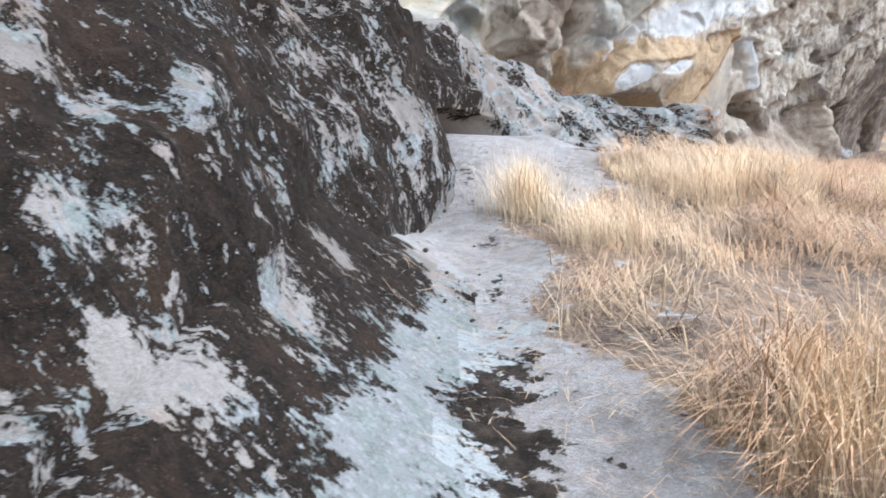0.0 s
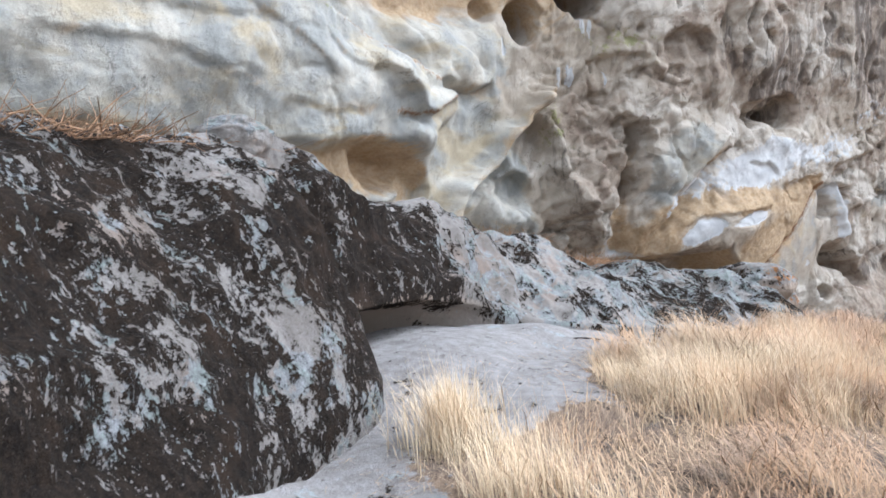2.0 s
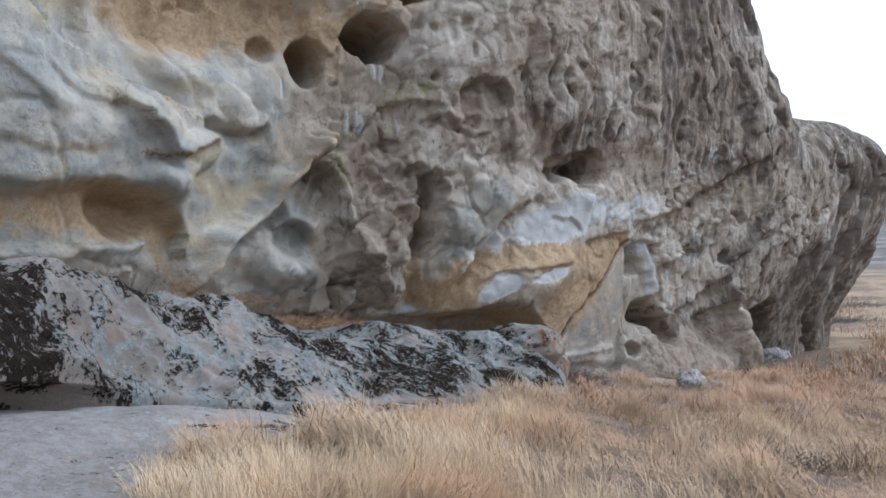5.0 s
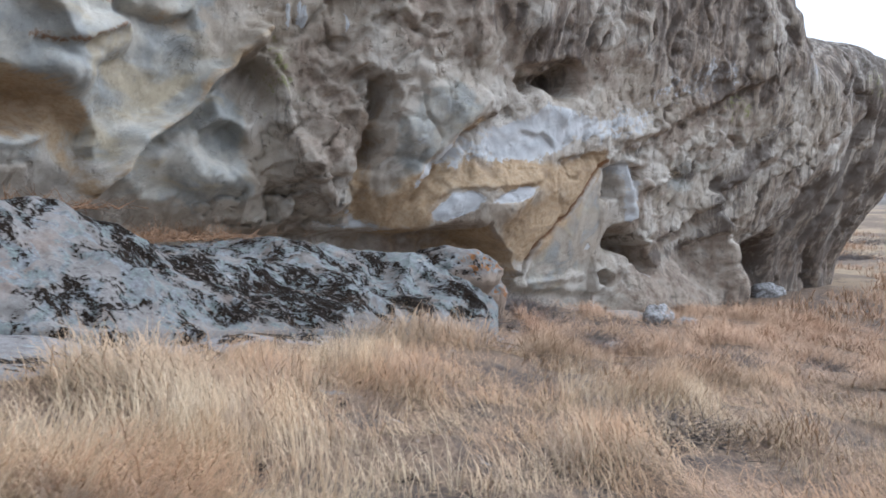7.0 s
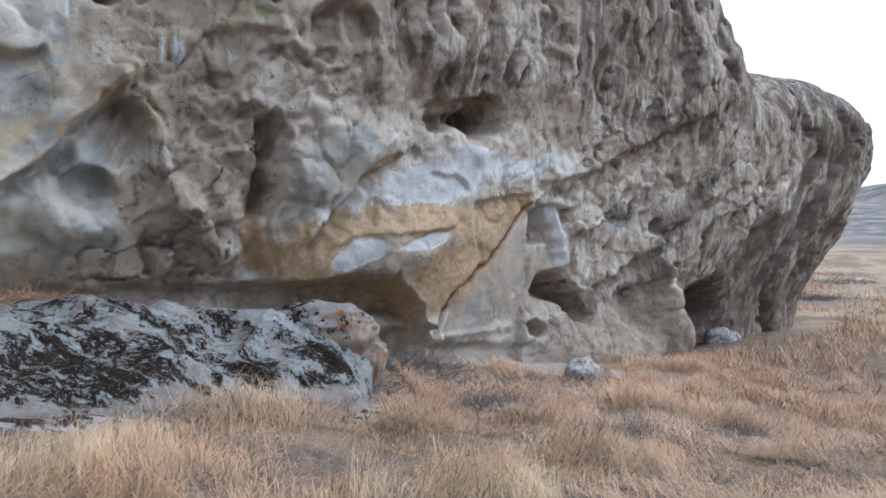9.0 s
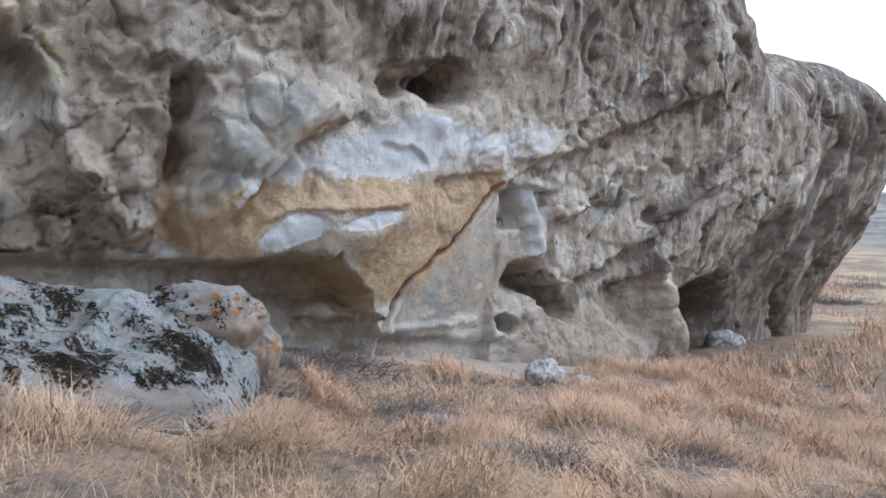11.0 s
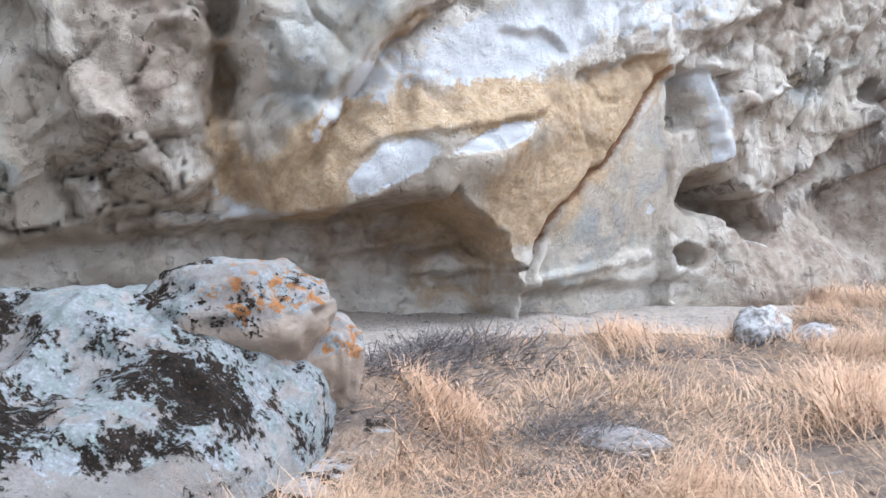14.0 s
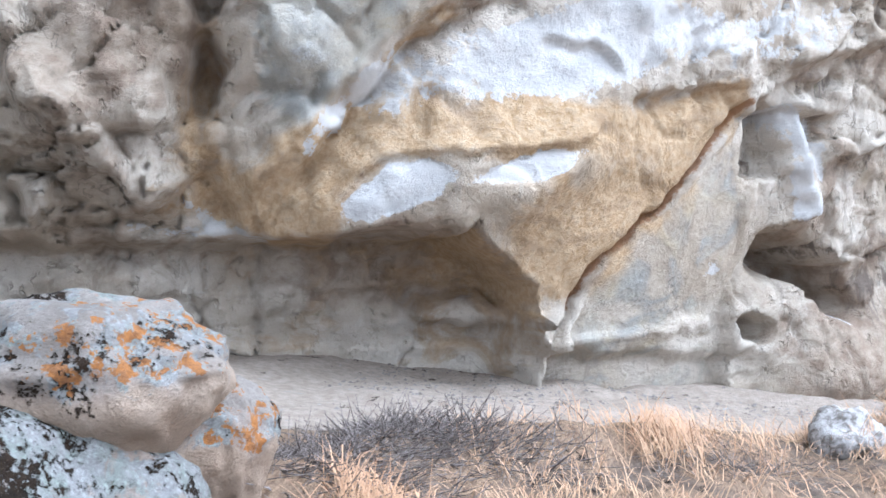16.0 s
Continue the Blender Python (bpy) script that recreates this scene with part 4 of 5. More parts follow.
def build_ground():
    def axis(lo, hi, step, out_lo, out_hi):
        grow = lambda d: step * (1.09 ** np.arange(1, 200) - 1) / 0.09
        up, down = grow(1), grow(1)
        up, down = up[up < out_hi - hi], down[down < lo - out_lo]
        return np.concatenate([lo - down[::-1], np.arange(lo, hi, step), hi + up, [out_hi]])

    gx, gy = axis(-3, 13, 0.09, -700, 900), axis(-3, 25, 0.09, -700, 1100)
    X, Y = np.meshgrid(gx, gy)
    Z = lay_z(X, Y)
    side = right_of_edge(X, Y) + 0.22 * fbm(X * 1.4, Y * 1.4, X * 0 + 3, 3)
    path = (1 - smooth(-0.1, 0.25, side)) * (1 - smooth(13.5, 15.5, Y))
    foot = bare_foot(X, Y)
    far_off = np.hypot(X - 7, Y - 10)
    attrs = dict(bare=np.maximum(path, foot), far=smooth(20, 32, far_off), hill=smooth(100, 150, Y + 0.35 * X),
                 tan=foot, crust=0.85 * blob(X, Y, -0.1, 2.4, 0.3, 1.5, turn=-6, power=3) + 0.2 * path * smooth(2, 4, Y) * (1 - smooth(5, 6, Y)) + 0.3 * path * smooth(7.3, 8.5, Y),
                 moss=0.72 * blob(X, Y, 0.22, 2.5, 0.16, 0.9, power=3) + 0.35 * blob(X, Y, 0.15, 4.0, 0.15, 0.5) + 0.62 * path * smooth(-0.75, -0.2, side) * smooth(7.6, 8.4, Y))
    # moss and crust creep from the outcrop over the slab
    rim = np.interp(Y, (0.8, 1.31, 1.67, 2.3, 3.0, 3.9, 4.6), (-0.68, -0.48, -0.35, -0.22, -0.18, -0.12, -0.2)) + 0.07 * fbm(X * 4, Y * 4, X * 0 + 9, 3)
    start = (1 - smooth(4.2, 4.6, Y)) * (X > -1.6)
    attrs["moss"] = attrs["moss"] + 0.95 * start * (1 - smooth(-0.03, 0.04, X - rim))
    for px, py, pr in WHITE_SPOTS:
        attrs["moss"] = attrs["moss"] - 0.6 * start * blob(X, Y, px, py, pr * 0.75, pr * 0.95, power=3)
    attrs["crust"] = 0.75 * attrs["crust"] + 0.12 * start + 0.35 * start * smooth(-0.04, 0.02, X - rim) * (1 - smooth(0.0, 0.14, X)) * (1 - smooth(3.5, 4.0, Y))
    # a worn groove along the path, and loose lumps of soil under the grass
    Z = Z - 0.05 * np.exp(-((side + 0.45) / 0.3) ** 2) * path + 0.04 * smooth(0.3, 1.0, side) * fbm(X * 2.2, Y * 2.2, X * 0 + 12, 3) * (far_off < 25)
    me = mesh_from("ground", np.stack([X, Y, Z], -1).reshape(-1, 3), grid_faces(len(gy), len(gx)), GROUND_M, attrs)
    # the mossy toe of the outcrop is the same rock as the outcrop itself
    me.materials.append(OUTCROP_M)
    quad_x, quad_y = 0.25 * (X[1:, 1:] + X[:-1, :-1] + X[1:, :-1] + X[:-1, 1:]), 0.25 * (Y[1:, 1:] + Y[:-1, :-1] + Y[1:, :-1] + Y[:-1, 1:])
    rocky = (quad_x < 0.12 + 0.12 * fbm(quad_x * 3, quad_y * 3, quad_x * 0 + 2, 2)) & (quad_x > -2) & (quad_y < 4.3) & (quad_y > -3)
    me.polygons.foreach_set("material_index", rocky.ravel().astype(np.int32))
    tagged(new("ground", me), "dry sloping ground with dusty bare path and straw litter", "ground", kind="structure")


build_ground()


# ---- the long outcrop beside the path ----
OUT_FOOT = [(0.1, -3.0, 0.1), (-0.2, -0.5, 0.2), (-0.35, 1.5, 0.35), (-0.32, 3.2, 0.52), (-0.25, 4.6, 0.7), (-0.05, 5.5, 0.85), (0.06, 6.05, 0.98), (-0.2, 6.6, 1.22),
            (-0.22, 7.0, 1.34), (0.3, 8.0, 1.27), (1.0, 8.95, 1.04), (1.78, 9.55, 0.9), (2.6, 10.72, 0.75), (3.3, 11.65, 0.63), (3.9, 12.6, 0.50), (4.55, 13.3, 0.38), (4.75, 14.3, 0.3), (4.7, 15.2, 0.3)]
OUT_TOP = [(-2.2, -3.0, 1.6), (-2.2, -0.5, 1.9), (-2.0, 1.5, 2.15), (-1.9, 3.2, 2.3), (-1.75, 4.6, 2.42), (-1.6, 5.5, 2.5), (-1.45, 6.2, 2.52), (-1.15, 6.7, 2.52),
           (-0.75, 7.2, 2.5), (-0.25, 8.2, 2.18), (0.35, 9.6, 1.9), (0.9, 10.8, 1.7), (1.55, 12.0, 1.44), (2.2, 13.0, 1.30), (2.8, 13.9, 1.20), (3.5, 14.5, 1.12), (4.0, 14.8, 1.02), (4.2, 15.2, 0.8)]


def build_outcrop():
    holder = new("lichen_outcrop")
    tagged(holder, "long low rock outcrop covered in black moss and pale crusty lichen", "rock", kind="structure")
    fs, foot = spline(OUT_FOOT, 0.01)
    ts, top = spline(OUT_TOP, 0.01)
    rows = 860
    v = np.linspace(0, 1, rows)
    # both rails keep their own stations in step
    knots = np.linspace(0, 1, len(OUT_FOOT))

    def rail(pts, s, control):
        at = [s[np.argmin(((pts - np.array(c)) ** 2).sum(1))] for c in control]
        want = np.interp(v, knots, at)
        return np.stack([np.interp(want, s, pts[:, k]) for k in range(3)], 1)

    F, T = rail(foot, fs, OUT_FOOT), rail(top, ts, OUT_TOP)
    q = np.concatenate([np.linspace(-0.3, 0, 22, endpoint=False), np.linspace(0, 1, 110, endpoint=False), np.linspace(1, 2.2, 45)])
    Q, V = np.meshgrid(q, v)
    Fx, Fy, Fz = (F[:, k][:, None] for k in range(3))
    Tx, Ty, Tz = (T[:, k][:, None] for k in range(3))
    r = np.clip(Q, 0, 1)
    nose = smooth(0.25, 0.34, V) * (1 - smooth(0.36, 0.42, V))
    rise = 1 - (1 - r) ** (1.45 + 0.9 * nose)
    # towards the start the foot runs out in a gentle toe
    toe = 1 - smooth(3.6, 5.2, Fy) + smooth(0.56, 0.62, V) * (1 - smooth(0.78, 0.86, V))
    rise = rise * (1 - toe * 0.6 * (1 - smooth(0, 0.26, r)))
    X = Fx + (Tx - Fx) * r
    Y = Fy + (Ty - Fy) * r
    Z = Fz + (Tz - Fz) * rise
    # the back slope
    b = np.clip(Q - 1, 0, None)
    ax, ay = Tx - Fx, Ty - Fy
    al = np.hypot(ax, ay) + 1e-6
    ax, ay = ax / al, ay / al
    X, Y = X + ax * b * 3.0, Y + ay * b * 3.0
    Z = Z - 0.9 * b ** 1.6
    # under the foot: straight down, or back into the low hollow
    u = np.clip(-Q / 0.3, 0, 1)
    hollow = smooth(0.385, 0.42, V) * (1 - smooth(0.5, 0.57, V))
    end = smooth(0.93, 0.97, V)
    X, Y = X + ax * 0.85 * hollow * np.sqrt(u), Y + ay * 0.85 * hollow * np.sqrt(u)
    Z = Z - u * (0.75 - 0.3 * hollow) - 0.0 * end
    # unevenness, along the slope's normal
    nx, ny, nz = -ax * 0.6 * (b < 0.01), -ay * 0.6 * (b < 0.01), 0.8
    n = 0.16 * fbm(X * 0.9, Y * 0.9, Z * 0.9, 3) + 0.05 * ridged(X * 2.1, Y * 2.1, Z * 2.1, 3) + 0.018 * fbm(X * 9, Y * 9, Z * 9, 3)
    n *= smooth(-0.02, 0.12, Q) * 0.85 + 0.15
    n += 0.16 * blob(Q, V, 0.35, 0.315, 0.4, 0.045) + 0.12 * blob(Q, V, 0.55, 0.5, 0.25, 0.06) - 0.12 * blob(Q, V, 0.6, 0.43, 0.35, 0.02)
    n += -0.10 * blob(Q, V, 0.55, 0.62, 0.25, 0.05) + 0.1 * blob(Q, V, 0.3, 0.83, 0.3, 0.07)
    X, Y, Z = X + n * nx, Y + n * ny, Z + n * nz
    # moss and crust by stretch of the rock
    moss = 1.0 * smooth(-0.1, 0.02, Q) * (1 - 0.2 * smooth(0.75, 1.0, Q)) * (1 - smooth(0.51, 0.57, V))
    moss = moss - 0.2 * blob(X, Y, -0.36, 2.3, 0.08, 0.8, power=3)
    for px, py, pr in WHITE_SPOTS:
        moss = moss - 0.75 * blob(X, Y, px, py, pr * 0.65, pr * 0.95, power=3)
    moss = moss - 0.3 * blob(Q, V, 0.7, 0.36, 0.3, 0.075, power=3) - 0.5 * blob(Q, V, 0.85, 0.45, 0.25, 0.06, power=3) - 0.3 * blob(Q, V, 0.2, 0.30, 0.2, 0.05) - 0.3 * blob(Q, V, 0.1, 0.31, 0.14, 0.04) - 0.42 * blob(Q, V, 0.9, 0.40, 0.2, 0.03)
    moss = moss + 0.5 * smooth(0.51, 0.57, V) * (1 - 0.1 * smooth(0.8, 0.9, V)) + 0.3 * blob(X, Y, 2.25, 11.5, 0.3, 0.7, turn=-35) + 0.3 * blob(X, Y, 2.1, 9.95, 0.2, 0.5, turn=-35) - 0.4 * blob(Q, V, 0.4, 0.585, 0.5, 0.05, power=3) - 0.14 * smooth(0.84, 0.88, V)
    moss = moss + 0.5 * blob(X, Y, 4.25, 13.75, 0.33, 0.42, power=3) + 0.4 * blob(X, Y, 3.75, 13.35, 0.2, 0.3, power=3) - 0.35 * blob(X, Y, 3.7, 14.0, 0.35, 0.5, power=3)
    moss = moss + 0.3 * blob(X, Y, 4.65, 13.9, 0.12, 0.6) - 0.5 * smooth(0.6, 0.66, V) * (1 - smooth(0.0, 0.2, Q)) * (1 - smooth(0.9, 0.95, V))
    moss = moss - 0.22 * smooth(0.5, 0.75, Q) * smooth(0.2, 0.27, V) * (1 - smooth(0.5, 0.56, V))
    toe_line = 0.46 + 0.235 * (2.71 - Y) + 0.08 * fbm(X * 5, Y * 5, Z * 5, 3)
    toe_crust = (1 - smooth(-0.03, 0.05, Z - toe_line)) * (1 - smooth(2.7, 3.3, Y))
    moss = moss - 0.9 * toe_crust
    tongue = blob(X, Y, -0.62, 4.9, 0.45, 0.9, power=3)
    moss = moss - 0.2 * tongue + 0.14 * smooth(0.24, 0.3, V) * (1 - smooth(0.48, 0.53, V))
    moss = np.where(u > 0.1, moss * (1 - hollow), moss)
    crust = 0.27 + 0.16 * smooth(0.62, 0.75, V) * smooth(0.1, 0.3, Q) + 0.18 * (1 - smooth(0.2, 0.3, V)) + 0.2 * smooth(0.85, 0.92, V)
    crust = crust + 0.55 * toe_crust
    crust = crust - 0.45 * hollow * (Q < 0.02) + 0.16 * smooth(0.52, 0.58, V)
    crust = crust * (1 - 0.4 * (1 - smooth(0.0, 0.2, Q)) * smooth(0.7, 0.75, V) * (1 - smooth(0.92, 0.95, V)))
    orange = 0.0 * Q
    me = mesh_from("rock_body", np.stack([X, Y, Z], -1).reshape(-1, 3), grid_faces(rows, len(q), True), OUTCROP_M, dict(moss=moss, crust=crust, orange=orange, tan=0.8 * hollow * (Q < 0.02)))
    part("rock_body", me, holder)

    def knob(name, centre, radii, turn, cut, paint, label, squash=0.5, seed=0.0, rough=0.1):
        """A rounded stone lobe with a worn, hollowed underside."""
        a, b2 = np.meshgrid(np.linspace(0, 2 * math.pi, 121), np.linspace(-math.pi / 2, math.pi / 2, 61))
        x, y, z = np.cos(a) * np.cos(b2), np.sin(a) * np.cos(b2), np.sin(b2)
        grow = 1 + rough * 1.4 * fbm(x * 1.5 + seed, y * 1.5, z * 1.5, 3) + rough * 0.5 * ridged(x * 2.6, y * 2.6 + seed, z * 4.2, 3)
        x, y = np.sign(x) * np.abs(x) ** 0.85, np.sign(y) * np.abs(y) ** 0.85
        under = smooth(0.05, -0.7, z)
        x, y = x * (1 - squash * (1 - smooth(-0.75, 0.0, z))), y * (1 - squash * (1 - smooth(-0.75, 0.0, z)))
        c, d = math.cos(radians(turn)), math.sin(radians(turn))
        px, py, pz = x * grow * radii[0], y * grow * radii[1], np.where(z < 0, z * cut, z) * grow * radii[2]
        wx, wy = centre[0] + c * px - d * py, centre[1] + d * px + c * py
        wz = centre[2] + pz
        up = smooth(-0.05, 0.2, z + 0.25 * vnoise(x * 3 + seed, y * 3, z * 3))
        part(name, mesh_from(name, np.stack([wx, wy, wz], -1).reshape(-1, 3), grid_faces(61, 121), OUTCROP_M, {k: f(up, wx, wy, wz) for k, f in paint.items()}), holder, label)

    crusty = dict(moss=lambda up, x, y, z: 0.24 * up + 0.34 * up * blob(x, y, 3.85, 14.7, 0.2, 0.5), crust=lambda up, x, y, z: 0.45 * up, tan=lambda up, x, y, z: 0.9 * (1 - up),
                  orange=lambda up, x, y, z: 0.42 * up * smooth(4.1, 4.4, x))
    knob("rounded_lobe", (4.18, 14.80, 0.96), (0.6, 0.46, 0.33), 20, 1.6, crusty, "rounded stone head with white and orange lichen", 0.35, 1.0)
    knob("side_lobe", (4.60, 15.12, 0.62), (0.30, 0.25, 0.26), 20, 1.7, crusty, "small stone lobe with an orange rim", 0.2, 5.0)
    stub = dict(moss=lambda up, x, y, z: 0.05 + 0 * x, crust=lambda up, x, y, z: 0.5 * up, orange=lambda up, x, y, z: 0 * x)
    knob("cap_stone", (-1.0, 6.62, 2.56), (0.25, 0.24, 0.14), 0, 2.4, stub, "rounded pale stub of stone", 0.1, 3.0)
    return holder


build_outcrop()


# ---- dry grass, brush and twigs ----
rng = np.random.default_rng(7)


def blades(name, x, y, length, width, lean, curl, material, label, combed=0.0, lift=0.0, levels=3):
    """Many bent ribbons in one mesh: grass that nobody could count. combed: how far neighbours lie the same way."""
    n = len(x)
    z = lay_z(x, y) - 0.015 + lift
    flow = 2.6 * fbm(x * 0.75, y * 0.75, x * 0 + 41, 2) + 1.2
    az = np.where(rng.uniform(0, 1, n) < combed, flow + rng.normal(0, 0.45, n), rng.uniform(0, 2 * math.pi, n))
    hx, hy = np.cos(az), np.sin(az)
    wx, wy = -hy, hx
    px, py, pz = [x], [y], [z]
    for k in range(levels):
        tilt = lean + curl * k / (levels - 1)
        px.append(px[-1] + hx * np.sin(tilt) * length / levels)
        py.append(py[-1] + hy * np.sin(tilt) * length / levels)
        pz.append(pz[-1] + np.cos(tilt) * length / levels)
    m = 2 * levels + 1
    verts = np.zeros((n, m, 3), np.float32)
    root = np.zeros((n, m), np.float32)
    for k in range(levels):
        f = 1 - 0.55 * (k / levels) ** 1.5
        for e, sgn in enumerate((-0.5, 0.5)):
            verts[:, 2 * k + e, 0] = px[k] + sgn * f * width * wx
            verts[:, 2 * k + e, 1] = py[k] + sgn * f * width * wy
            verts[:, 2 * k + e, 2] = pz[k]
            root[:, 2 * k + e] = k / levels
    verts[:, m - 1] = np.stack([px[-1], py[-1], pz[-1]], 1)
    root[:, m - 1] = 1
    floor_z = lay_z(verts[:, :, 0], verts[:, :, 1]) + 0.005
    verts[:, 2:, 2] = np.maximum(verts[:, 2:, 2], floor_z[:, 2:])
    tri = [(m - 3, m - 2, m - 1)]
    for k in range(levels - 1):
        tri += [(2 * k, 2 * k + 1, 2 * k + 3), (2 * k, 2 * k + 3, 2 * k + 2)]
    faces = (np.arange(n)[:, None, None] * m + np.array(tri)[None]).reshape(-1, 3)
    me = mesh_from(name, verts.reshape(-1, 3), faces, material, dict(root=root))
    return tagged(new(name, me), label, "grass", kind="stuff")


def scatter(n, x0, x1, y0, y1, keep):
    x, y = rng.uniform(x0, x1, n), rng.uniform(y0, y1, n)
    ok = rng.uniform(0, 1, n) < keep(x, y)
    return x[ok], y[ok]


WEEDS = ((5.8, 9.6), (6.4, 14.7), (9.1, 14.6), (7.5, 13.4), (6.2, 15.7))


def weed_gaps(x, y):
    """Thin places in the grass where grey weeds stand."""
    out = 1.0 + 0 * x
    for wx, wy in WEEDS:
        out = out * (1 - 0.8 * blob(x, y, wx, wy, 0.5, 0.35, power=3))
    return out


def meadow(x, y):
    """Where grass grows, 0..1."""
    side = right_of_edge(x, y) + 0.2 * fbm(x * 1.4, y * 1.4, x * 0 + 3, 3)
    gap, at = cliff_gap(x, y)
    return smooth(0.0, 0.35, side) * (1 - bare_foot(x, y)) * (gap > 0.2) * (1 - 0.95 * blob(x, y, 5.0, 16.2, 0.42, 0.75, turn=-25, power=4)) * (0.2 + 0.8 * smooth(-0.45, 0.1, fbm(x * 0.8, y * 0.8, x * 0 + 7, 3))) * weed_gaps(x, y)


def tussock(x, y):
    """Height of the matted tussocks, 0..1."""
    return smooth(-0.25, 0.6, fbm(x * 1.35, y * 1.35, x * 0 + 23, 3)) * meadow(x, y)


x, y = scatter(640000, 0.4, 13, 1.0, 24, lambda x, y: meadow(x, y) * (0.3 + 0.7 * tussock(x, y)) * (1 - 0.3 * smooth(16, 22, y)))
n = len(x)
t = tussock(x, y)
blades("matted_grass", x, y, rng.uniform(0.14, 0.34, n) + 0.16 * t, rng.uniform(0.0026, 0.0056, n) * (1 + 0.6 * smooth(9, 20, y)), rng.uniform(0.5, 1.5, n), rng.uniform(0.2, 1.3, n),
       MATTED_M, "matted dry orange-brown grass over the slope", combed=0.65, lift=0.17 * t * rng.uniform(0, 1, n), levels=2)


def tufts(x, y):
    t = fbm(x * 0.9, y * 0.9, x * 0 + 15, 3)
    tall = smooth(-0.05, 0.5, t) * (1 - smooth(9.0, 11.5, y)) + 0.10 * smooth(0.2, 0.6, t) * (1 - smooth(12, 14, y))
    return np.maximum(meadow(x, y) * tall, 0.5 * blob(x, y, 0.55, 5.5, 0.24, 0.2))


x, y = scatter(520000, 0.3, 12, 1.5, 20, tufts)
ta, tr = rng.uniform(0, 2 * math.pi, 900), np.abs(rng.normal(0, 0.15, 900))
x, y = np.concatenate([x, 0.55 + tr * np.cos(ta)]), np.concatenate([y, 5.48 + tr * np.sin(ta)])
n = len(x)
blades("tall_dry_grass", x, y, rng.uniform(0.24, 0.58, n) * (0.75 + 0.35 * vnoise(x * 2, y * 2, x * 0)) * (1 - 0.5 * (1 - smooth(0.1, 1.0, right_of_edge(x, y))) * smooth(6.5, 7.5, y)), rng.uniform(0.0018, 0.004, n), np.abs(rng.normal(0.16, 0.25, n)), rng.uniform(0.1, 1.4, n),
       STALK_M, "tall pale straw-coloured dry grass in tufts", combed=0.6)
x, y = scatter(90000, 8, 46, 14, 62, lambda x, y: (cliff_gap(x, y)[0] > 0.2) * smooth(0, 3, np.maximum(x - 12, y - 22)) * smooth(-0.2, 0.3, fbm(x * 0.3, y * 0.3, x * 0, 3)))
n = len(x)
blades("far_grass", x, y, rng.uniform(0.2, 0.5, n), rng.uniform(0.015, 0.03, n), rng.uniform(0.1, 0.9, n), rng.uniform(0.1, 0.9, n), MATTED_M, "dry grass tussocks across the far field")

x, y = scatter(9000, -0.3, 3.0, 2.0, 12.5, lambda x, y: (right_of_edge(x, y) < 0.1) * smooth(-0.9, 0.1, right_of_edge(x, y)) * (0.25 + 0.75 * smooth(0, 0.3, fbm(x * 2, y * 2, x * 0 + 51, 2))))
n = len(x)
blades("straw_litter", x, y, rng.uniform(0.05, 0.16, n), rng.uniform(0.002, 0.004, n), rng.uniform(1.2, 1.55, n), rng.uniform(0, 0.3, n), MATTED_M, "loose bits of straw on the dusty path", lift=0.018)


def tubes(name, base, heading, length, thick, curl, material):
    """Thin bent stems, three-sided, in one mesh."""
    n = len(base)
    up = heading / np.linalg.norm(heading, axis=1)[:, None]
    side = np.cross(up, rng.normal(size=(n, 3)))
    side /= np.linalg.norm(side, axis=1)[:, None]
    other = np.cross(up, side)
    verts = np.zeros((n, 4, 3, 3))
    for k in range(4):
        q = k / 3
        mid = base + up * (length * q)[:, None] + side * (curl * length * q * q)[:, None]
        for e in range(3):
            a = 2 * math.pi * e / 3
            verts[:, k, e] = mid + (math.cos(a) * side + math.sin(a) * other) * (thick * (1 - 0.7 * q))[:, None]
    quads = np.array([(3 * k + e, 3 * k + (e + 1) % 3, 3 * k + 3 + (e + 1) % 3, 3 * k + 3 + e) for k in range(3) for e in range(3)])
    faces = (np.arange(n)[:, None, None] * 12 + quads[None]).reshape(-1, 4)
    return mesh_from(name, verts.reshape(-1, 3), faces, material)


def brush(name, cx, cy, rx, ry, height, count, material, label, z_of=None, turn=0.0, thick=1.0):
    x, y = rng.normal(0, 0.5, count) * rx, rng.normal(0, 0.5, count) * ry
    c, d = math.cos(radians(turn)), math.sin(radians(turn))
    x, y = cx + c * x - d * y, cy + d * x + c * y
    z = (z_of if z_of is not None else lay_z(x, y)) + 0 * x
    base = np.stack([x, y, z - 0.02], 1)
    heading = np.stack([rng.normal(0, 0.8, count), rng.normal(0, 0.8, count), np.abs(rng.normal(0.12, 0.25, count)) + 0.03], 1)
    me = tubes(name, base, heading, rng.uniform(0.4, 1.0, count) * height, rng.uniform(0.0015, 0.0045, count) * thick, rng.normal(0, 0.35, count), material)
    return tagged(new(name, me), label, "brush", kind="stuff")


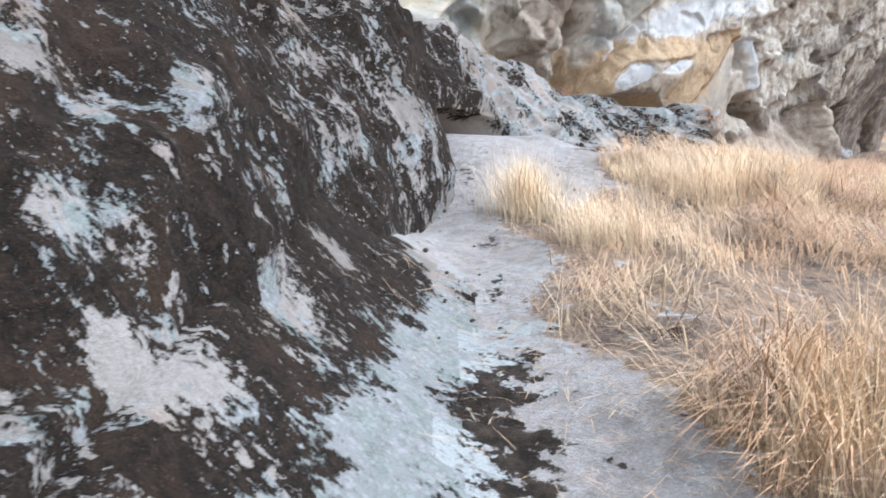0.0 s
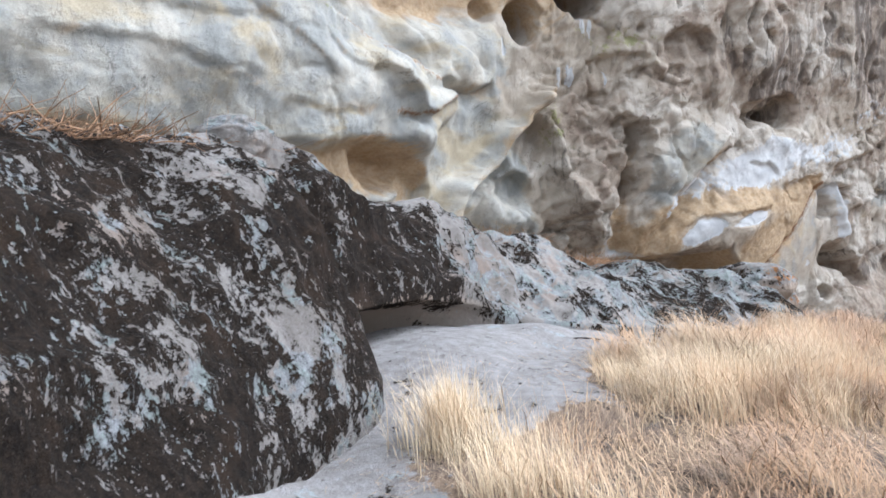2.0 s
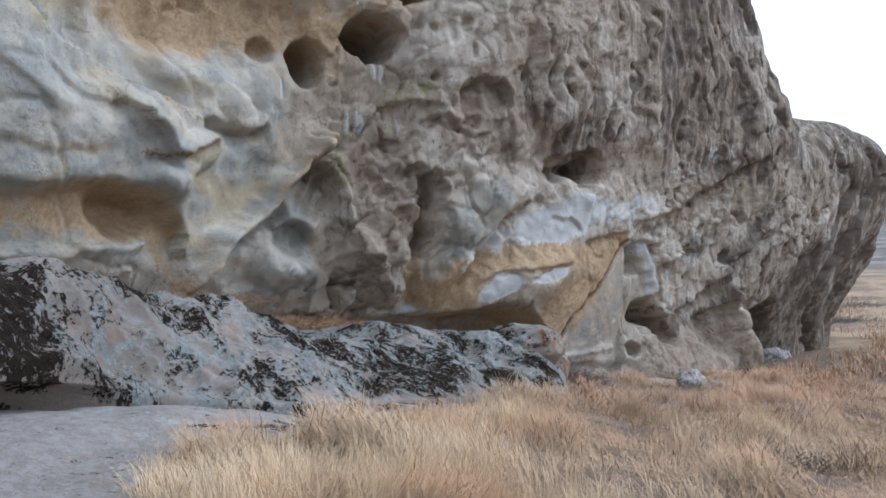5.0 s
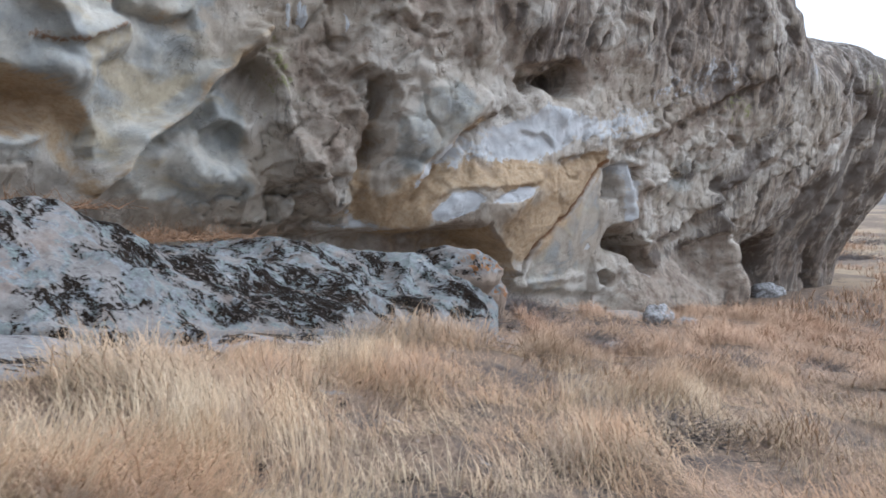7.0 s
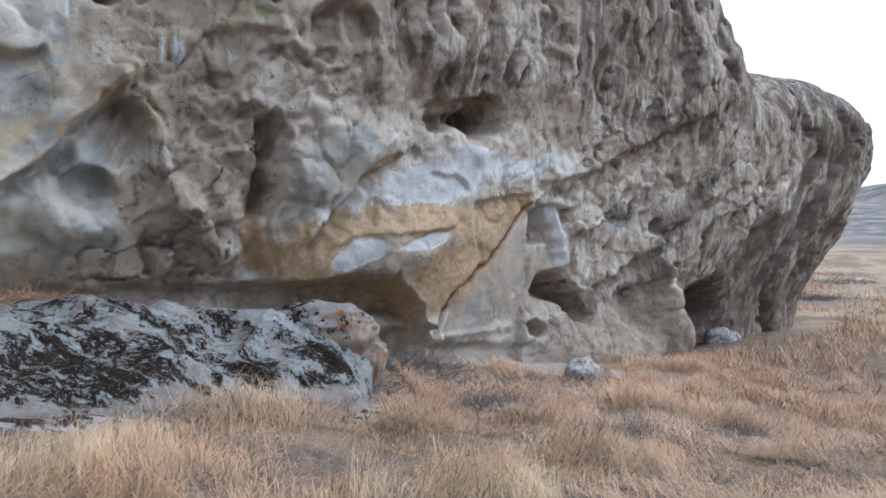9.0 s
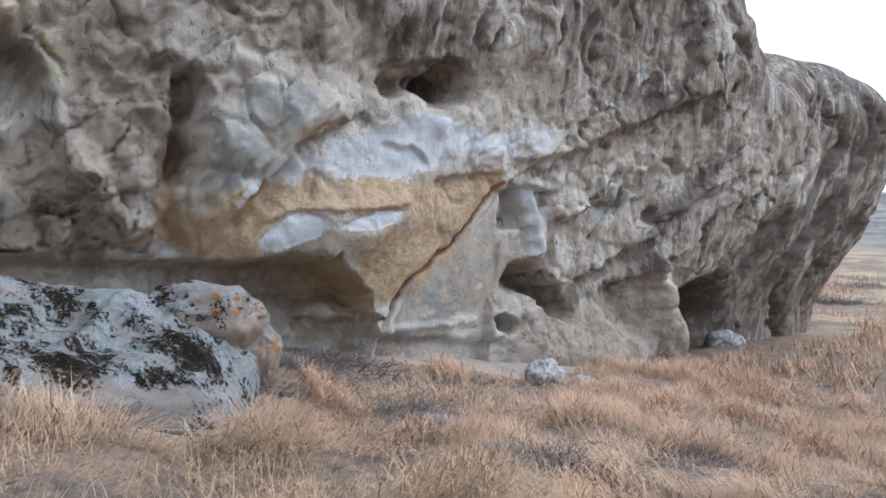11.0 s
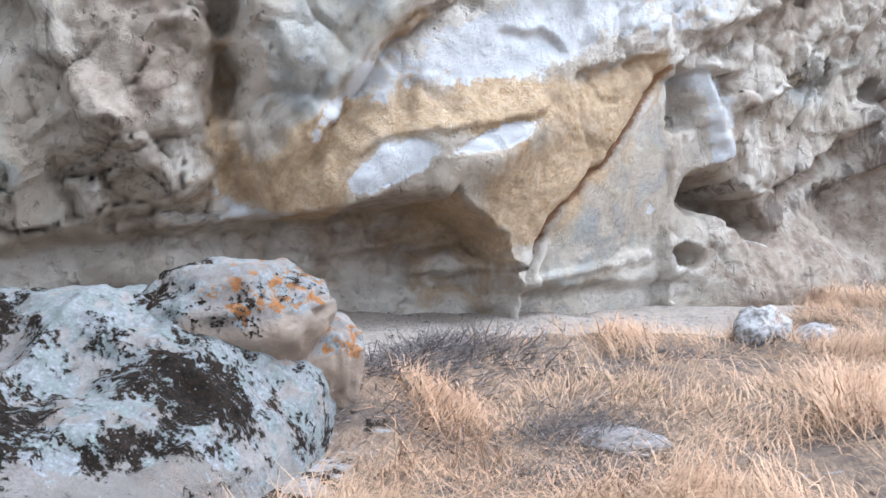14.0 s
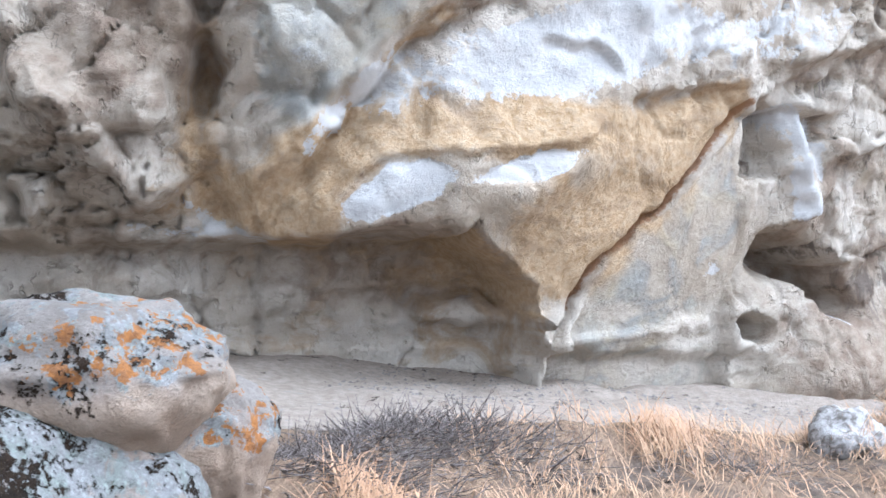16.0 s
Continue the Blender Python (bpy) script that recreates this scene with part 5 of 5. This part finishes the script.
brush("twig_heap", 4.95, 16.05, 0.55, 1.0, 0.26, 1900, TWIG_M, "tangle of grey dead twigs against the outcrop", thick=1.7)
brush("twig_heap", 5.3, 16.8, 0.9, 0.4, 0.3, 1100, TWIG_M, "tangle of grey dead twigs on the slope", turn=40, thick=1.7)
brush("twig_heap", 7.0, 17.9, 0.7, 0.3, 0.3, 300, TWIG_M, "low grey dead twigs beside the dusty floor", turn=40)
for wx, wy in WEEDS:
    brush("dead_weeds", wx, wy, 0.55, 0.4, 0.3, 900, TWIG_M, "patch of thin grey dead weeds in the grass", thick=1.3)
brush("dry_brush", -1.55, 5.5, 0.5, 0.7, 0.35, 700, BRUSH_M, "reddish dry brush on the outcrop", z_of=2.42, thick=1.4)
brush("dry_brush", -1.9, 6.6, 0.9, 0.6, 0.35, 700, BRUSH_M, "reddish dry brush on the outcrop", z_of=2.5)
brush("dry_brush", 0.25, 10.2, 0.4, 1.3, 0.26, 1100, BRUSH_M, "orange dry grass along the outcrop's ridge", z_of=1.78, turn=-28, thick=1.6)
brush("dry_brush", 1.1, 11.75, 0.4, 1.3, 0.26, 1100, BRUSH_M, "orange dry grass along the outcrop's ridge", z_of=1.47, turn=-30, thick=1.6)

for bx, by, wide in ((24.5, 37.0, 1.2), (27.5, 44.0, 1.6), (24.0, 48.0, 1.5), (31.0, 43.0, 1.4), (27.0, 34.5, 0.9), (22.5, 31.0, 0.8), (33.0, 50.0, 2.0), (29.0, 56.0, 2.2), (19.5, 27.0, 0.7), (25.5, 41.0, 0.9)):
    brush("scrub_bush", bx, by, wide, wide * 0.7, 0.9, 520, TWIG_M, "low grey-brown leafless scrub bush in the field", thick=3.0)


# ---- loose stones ----
def stone(name, x, y, size, material, label, flat=0.6, seed=0, sink=0.25, group=""):
    a, b = np.meshgrid(np.linspace(0, 2 * math.pi, 33), np.linspace(-math.pi / 2, math.pi / 2, 17))
    px, py, pz = np.cos(a) * np.cos(b), np.sin(a) * np.cos(b), np.sin(b)
    grow = 1 + 0.28 * fbm(px * 1.2 + seed * 3.7, py * 1.2, pz * 1.2, 3)
    px, py, pz = px * grow * size[0], py * grow * size[1], pz * grow * flat * min(size)
    z = float(lay_z(np.array([x]), np.array([y]))[0])
    me = mesh_from(name, np.stack([px, py, pz], -1).reshape(-1, 3), grid_faces(17, 33), material)
    ob = new(name, me)
    ob.matrix_world = pose(x, y, z + flat * min(size) * (1 - 2 * sink), 0, 0, seed * 47)
    return tagged(ob, label, "stone", group)


stone("boulder", 7.9, 19.2, (0.34, 0.28), STONE_M, "grey lichen-spotted boulder at the foot of the cliff", 1.0, 1)
stone("boulder", 8.5, 19.5, (0.30, 0.2), STONE_M, "low dark stone beside the boulder", 0.6, 2)
stone("flat_stone", 6.4, 15.62, (0.36, 0.22), SLAB_M, "flat grey stone bedded in the grass", 0.25, 3, 0.42)
stone("flat_stone", 7.1, 13.9, (0.3, 0.2), SLAB_M, "flat grey stone bedded in the grass", 0.25, 4, 0.42)
stone("white_stone", 8.15, 14.1, (0.075, 0.06), STONE_M, "small pale grey stone in the grass", 0.7, 6, 0.4)
stone("boulder", 13.6, 29.6, (0.55, 0.4), STONE_M, "grey stone at the mouth of the dark hollow", 0.7, 8)
def rubble(name, x, y, r, material, label):
    """Small angular grit, too much to count, in one mesh."""
    n = len(x)
    z = lay_z(x, y)
    ring = np.array([(1, 0, 0.15), (0.3, 0.9, 0.0), (-0.8, 0.5, 0.2), (-0.7, -0.6, 0.0), (0.4, -0.9, 0.15), (0.05, 0.0, 0.75)])
    spin = rng.uniform(0, 2 * math.pi, n)
    wob = rng.uniform(0.7, 1.3, (n, 6, 3)) * ring[None]
    c, d = np.cos(spin)[:, None], np.sin(spin)[:, None]
    verts = np.stack([x[:, None] + (c * wob[:, :, 0] - d * wob[:, :, 1]) * r[:, None], y[:, None] + (d * wob[:, :, 0] + c * wob[:, :, 1]) * r[:, None], z[:, None] + (wob[:, :, 2] - 0.05) * r[:, None]], -1)
    tri = np.array([(k, (k + 1) % 5, 5) for k in range(5)])
    faces = (np.arange(n)[:, None, None] * 6 + tri[None]).reshape(-1, 3)
    return tagged(new(name, mesh_from(name, verts.reshape(-1, 3), faces, material, shade=False)), label, "rubble", kind="stuff")


x, y = scatter(5200, -0.3, 3.0, 2.5, 11.5, lambda x, y: (right_of_edge(x, y) < 0.15) * smooth(0.0, 0.35, fbm(x * 1.6, y * 1.6, x * 0 + 33, 2)))
rubble("grit", x, y, rng.uniform(0.004, 0.02, len(x)) * rng.uniform(0.4, 1.0, len(x)), SLAB_M, "small grey stone chips scattered on the path")
x, y = scatter(5000, 3.5, 9.5, 15.5, 23, lambda x, y: bare_foot(x, y) * smooth(0.0, 0.4, fbm(x * 1.3, y * 1.3, x * 0 + 35, 2)))
rubble("grit", x, y, rng.uniform(0.006, 0.035, len(x)) * rng.uniform(0.4, 1.0, len(x)), SLAB_M, "small stone chips on the floor of the shelter")
for k in range(26):
    yy = rng.uniform(2.6, 7.6)
    xx = float(np.interp(yy, GRASS_EDGE[:, 1], GRASS_EDGE[:, 0])) - rng.uniform(0.15, 0.75)
    r = rng.uniform(0.006, 0.015)
    stone("clod", xx, yy, (r, r * rng.uniform(0.7, 1)), CLOD_M, "small dark clod on the dusty path", 0.8, k, 0.3, "clods on the path")
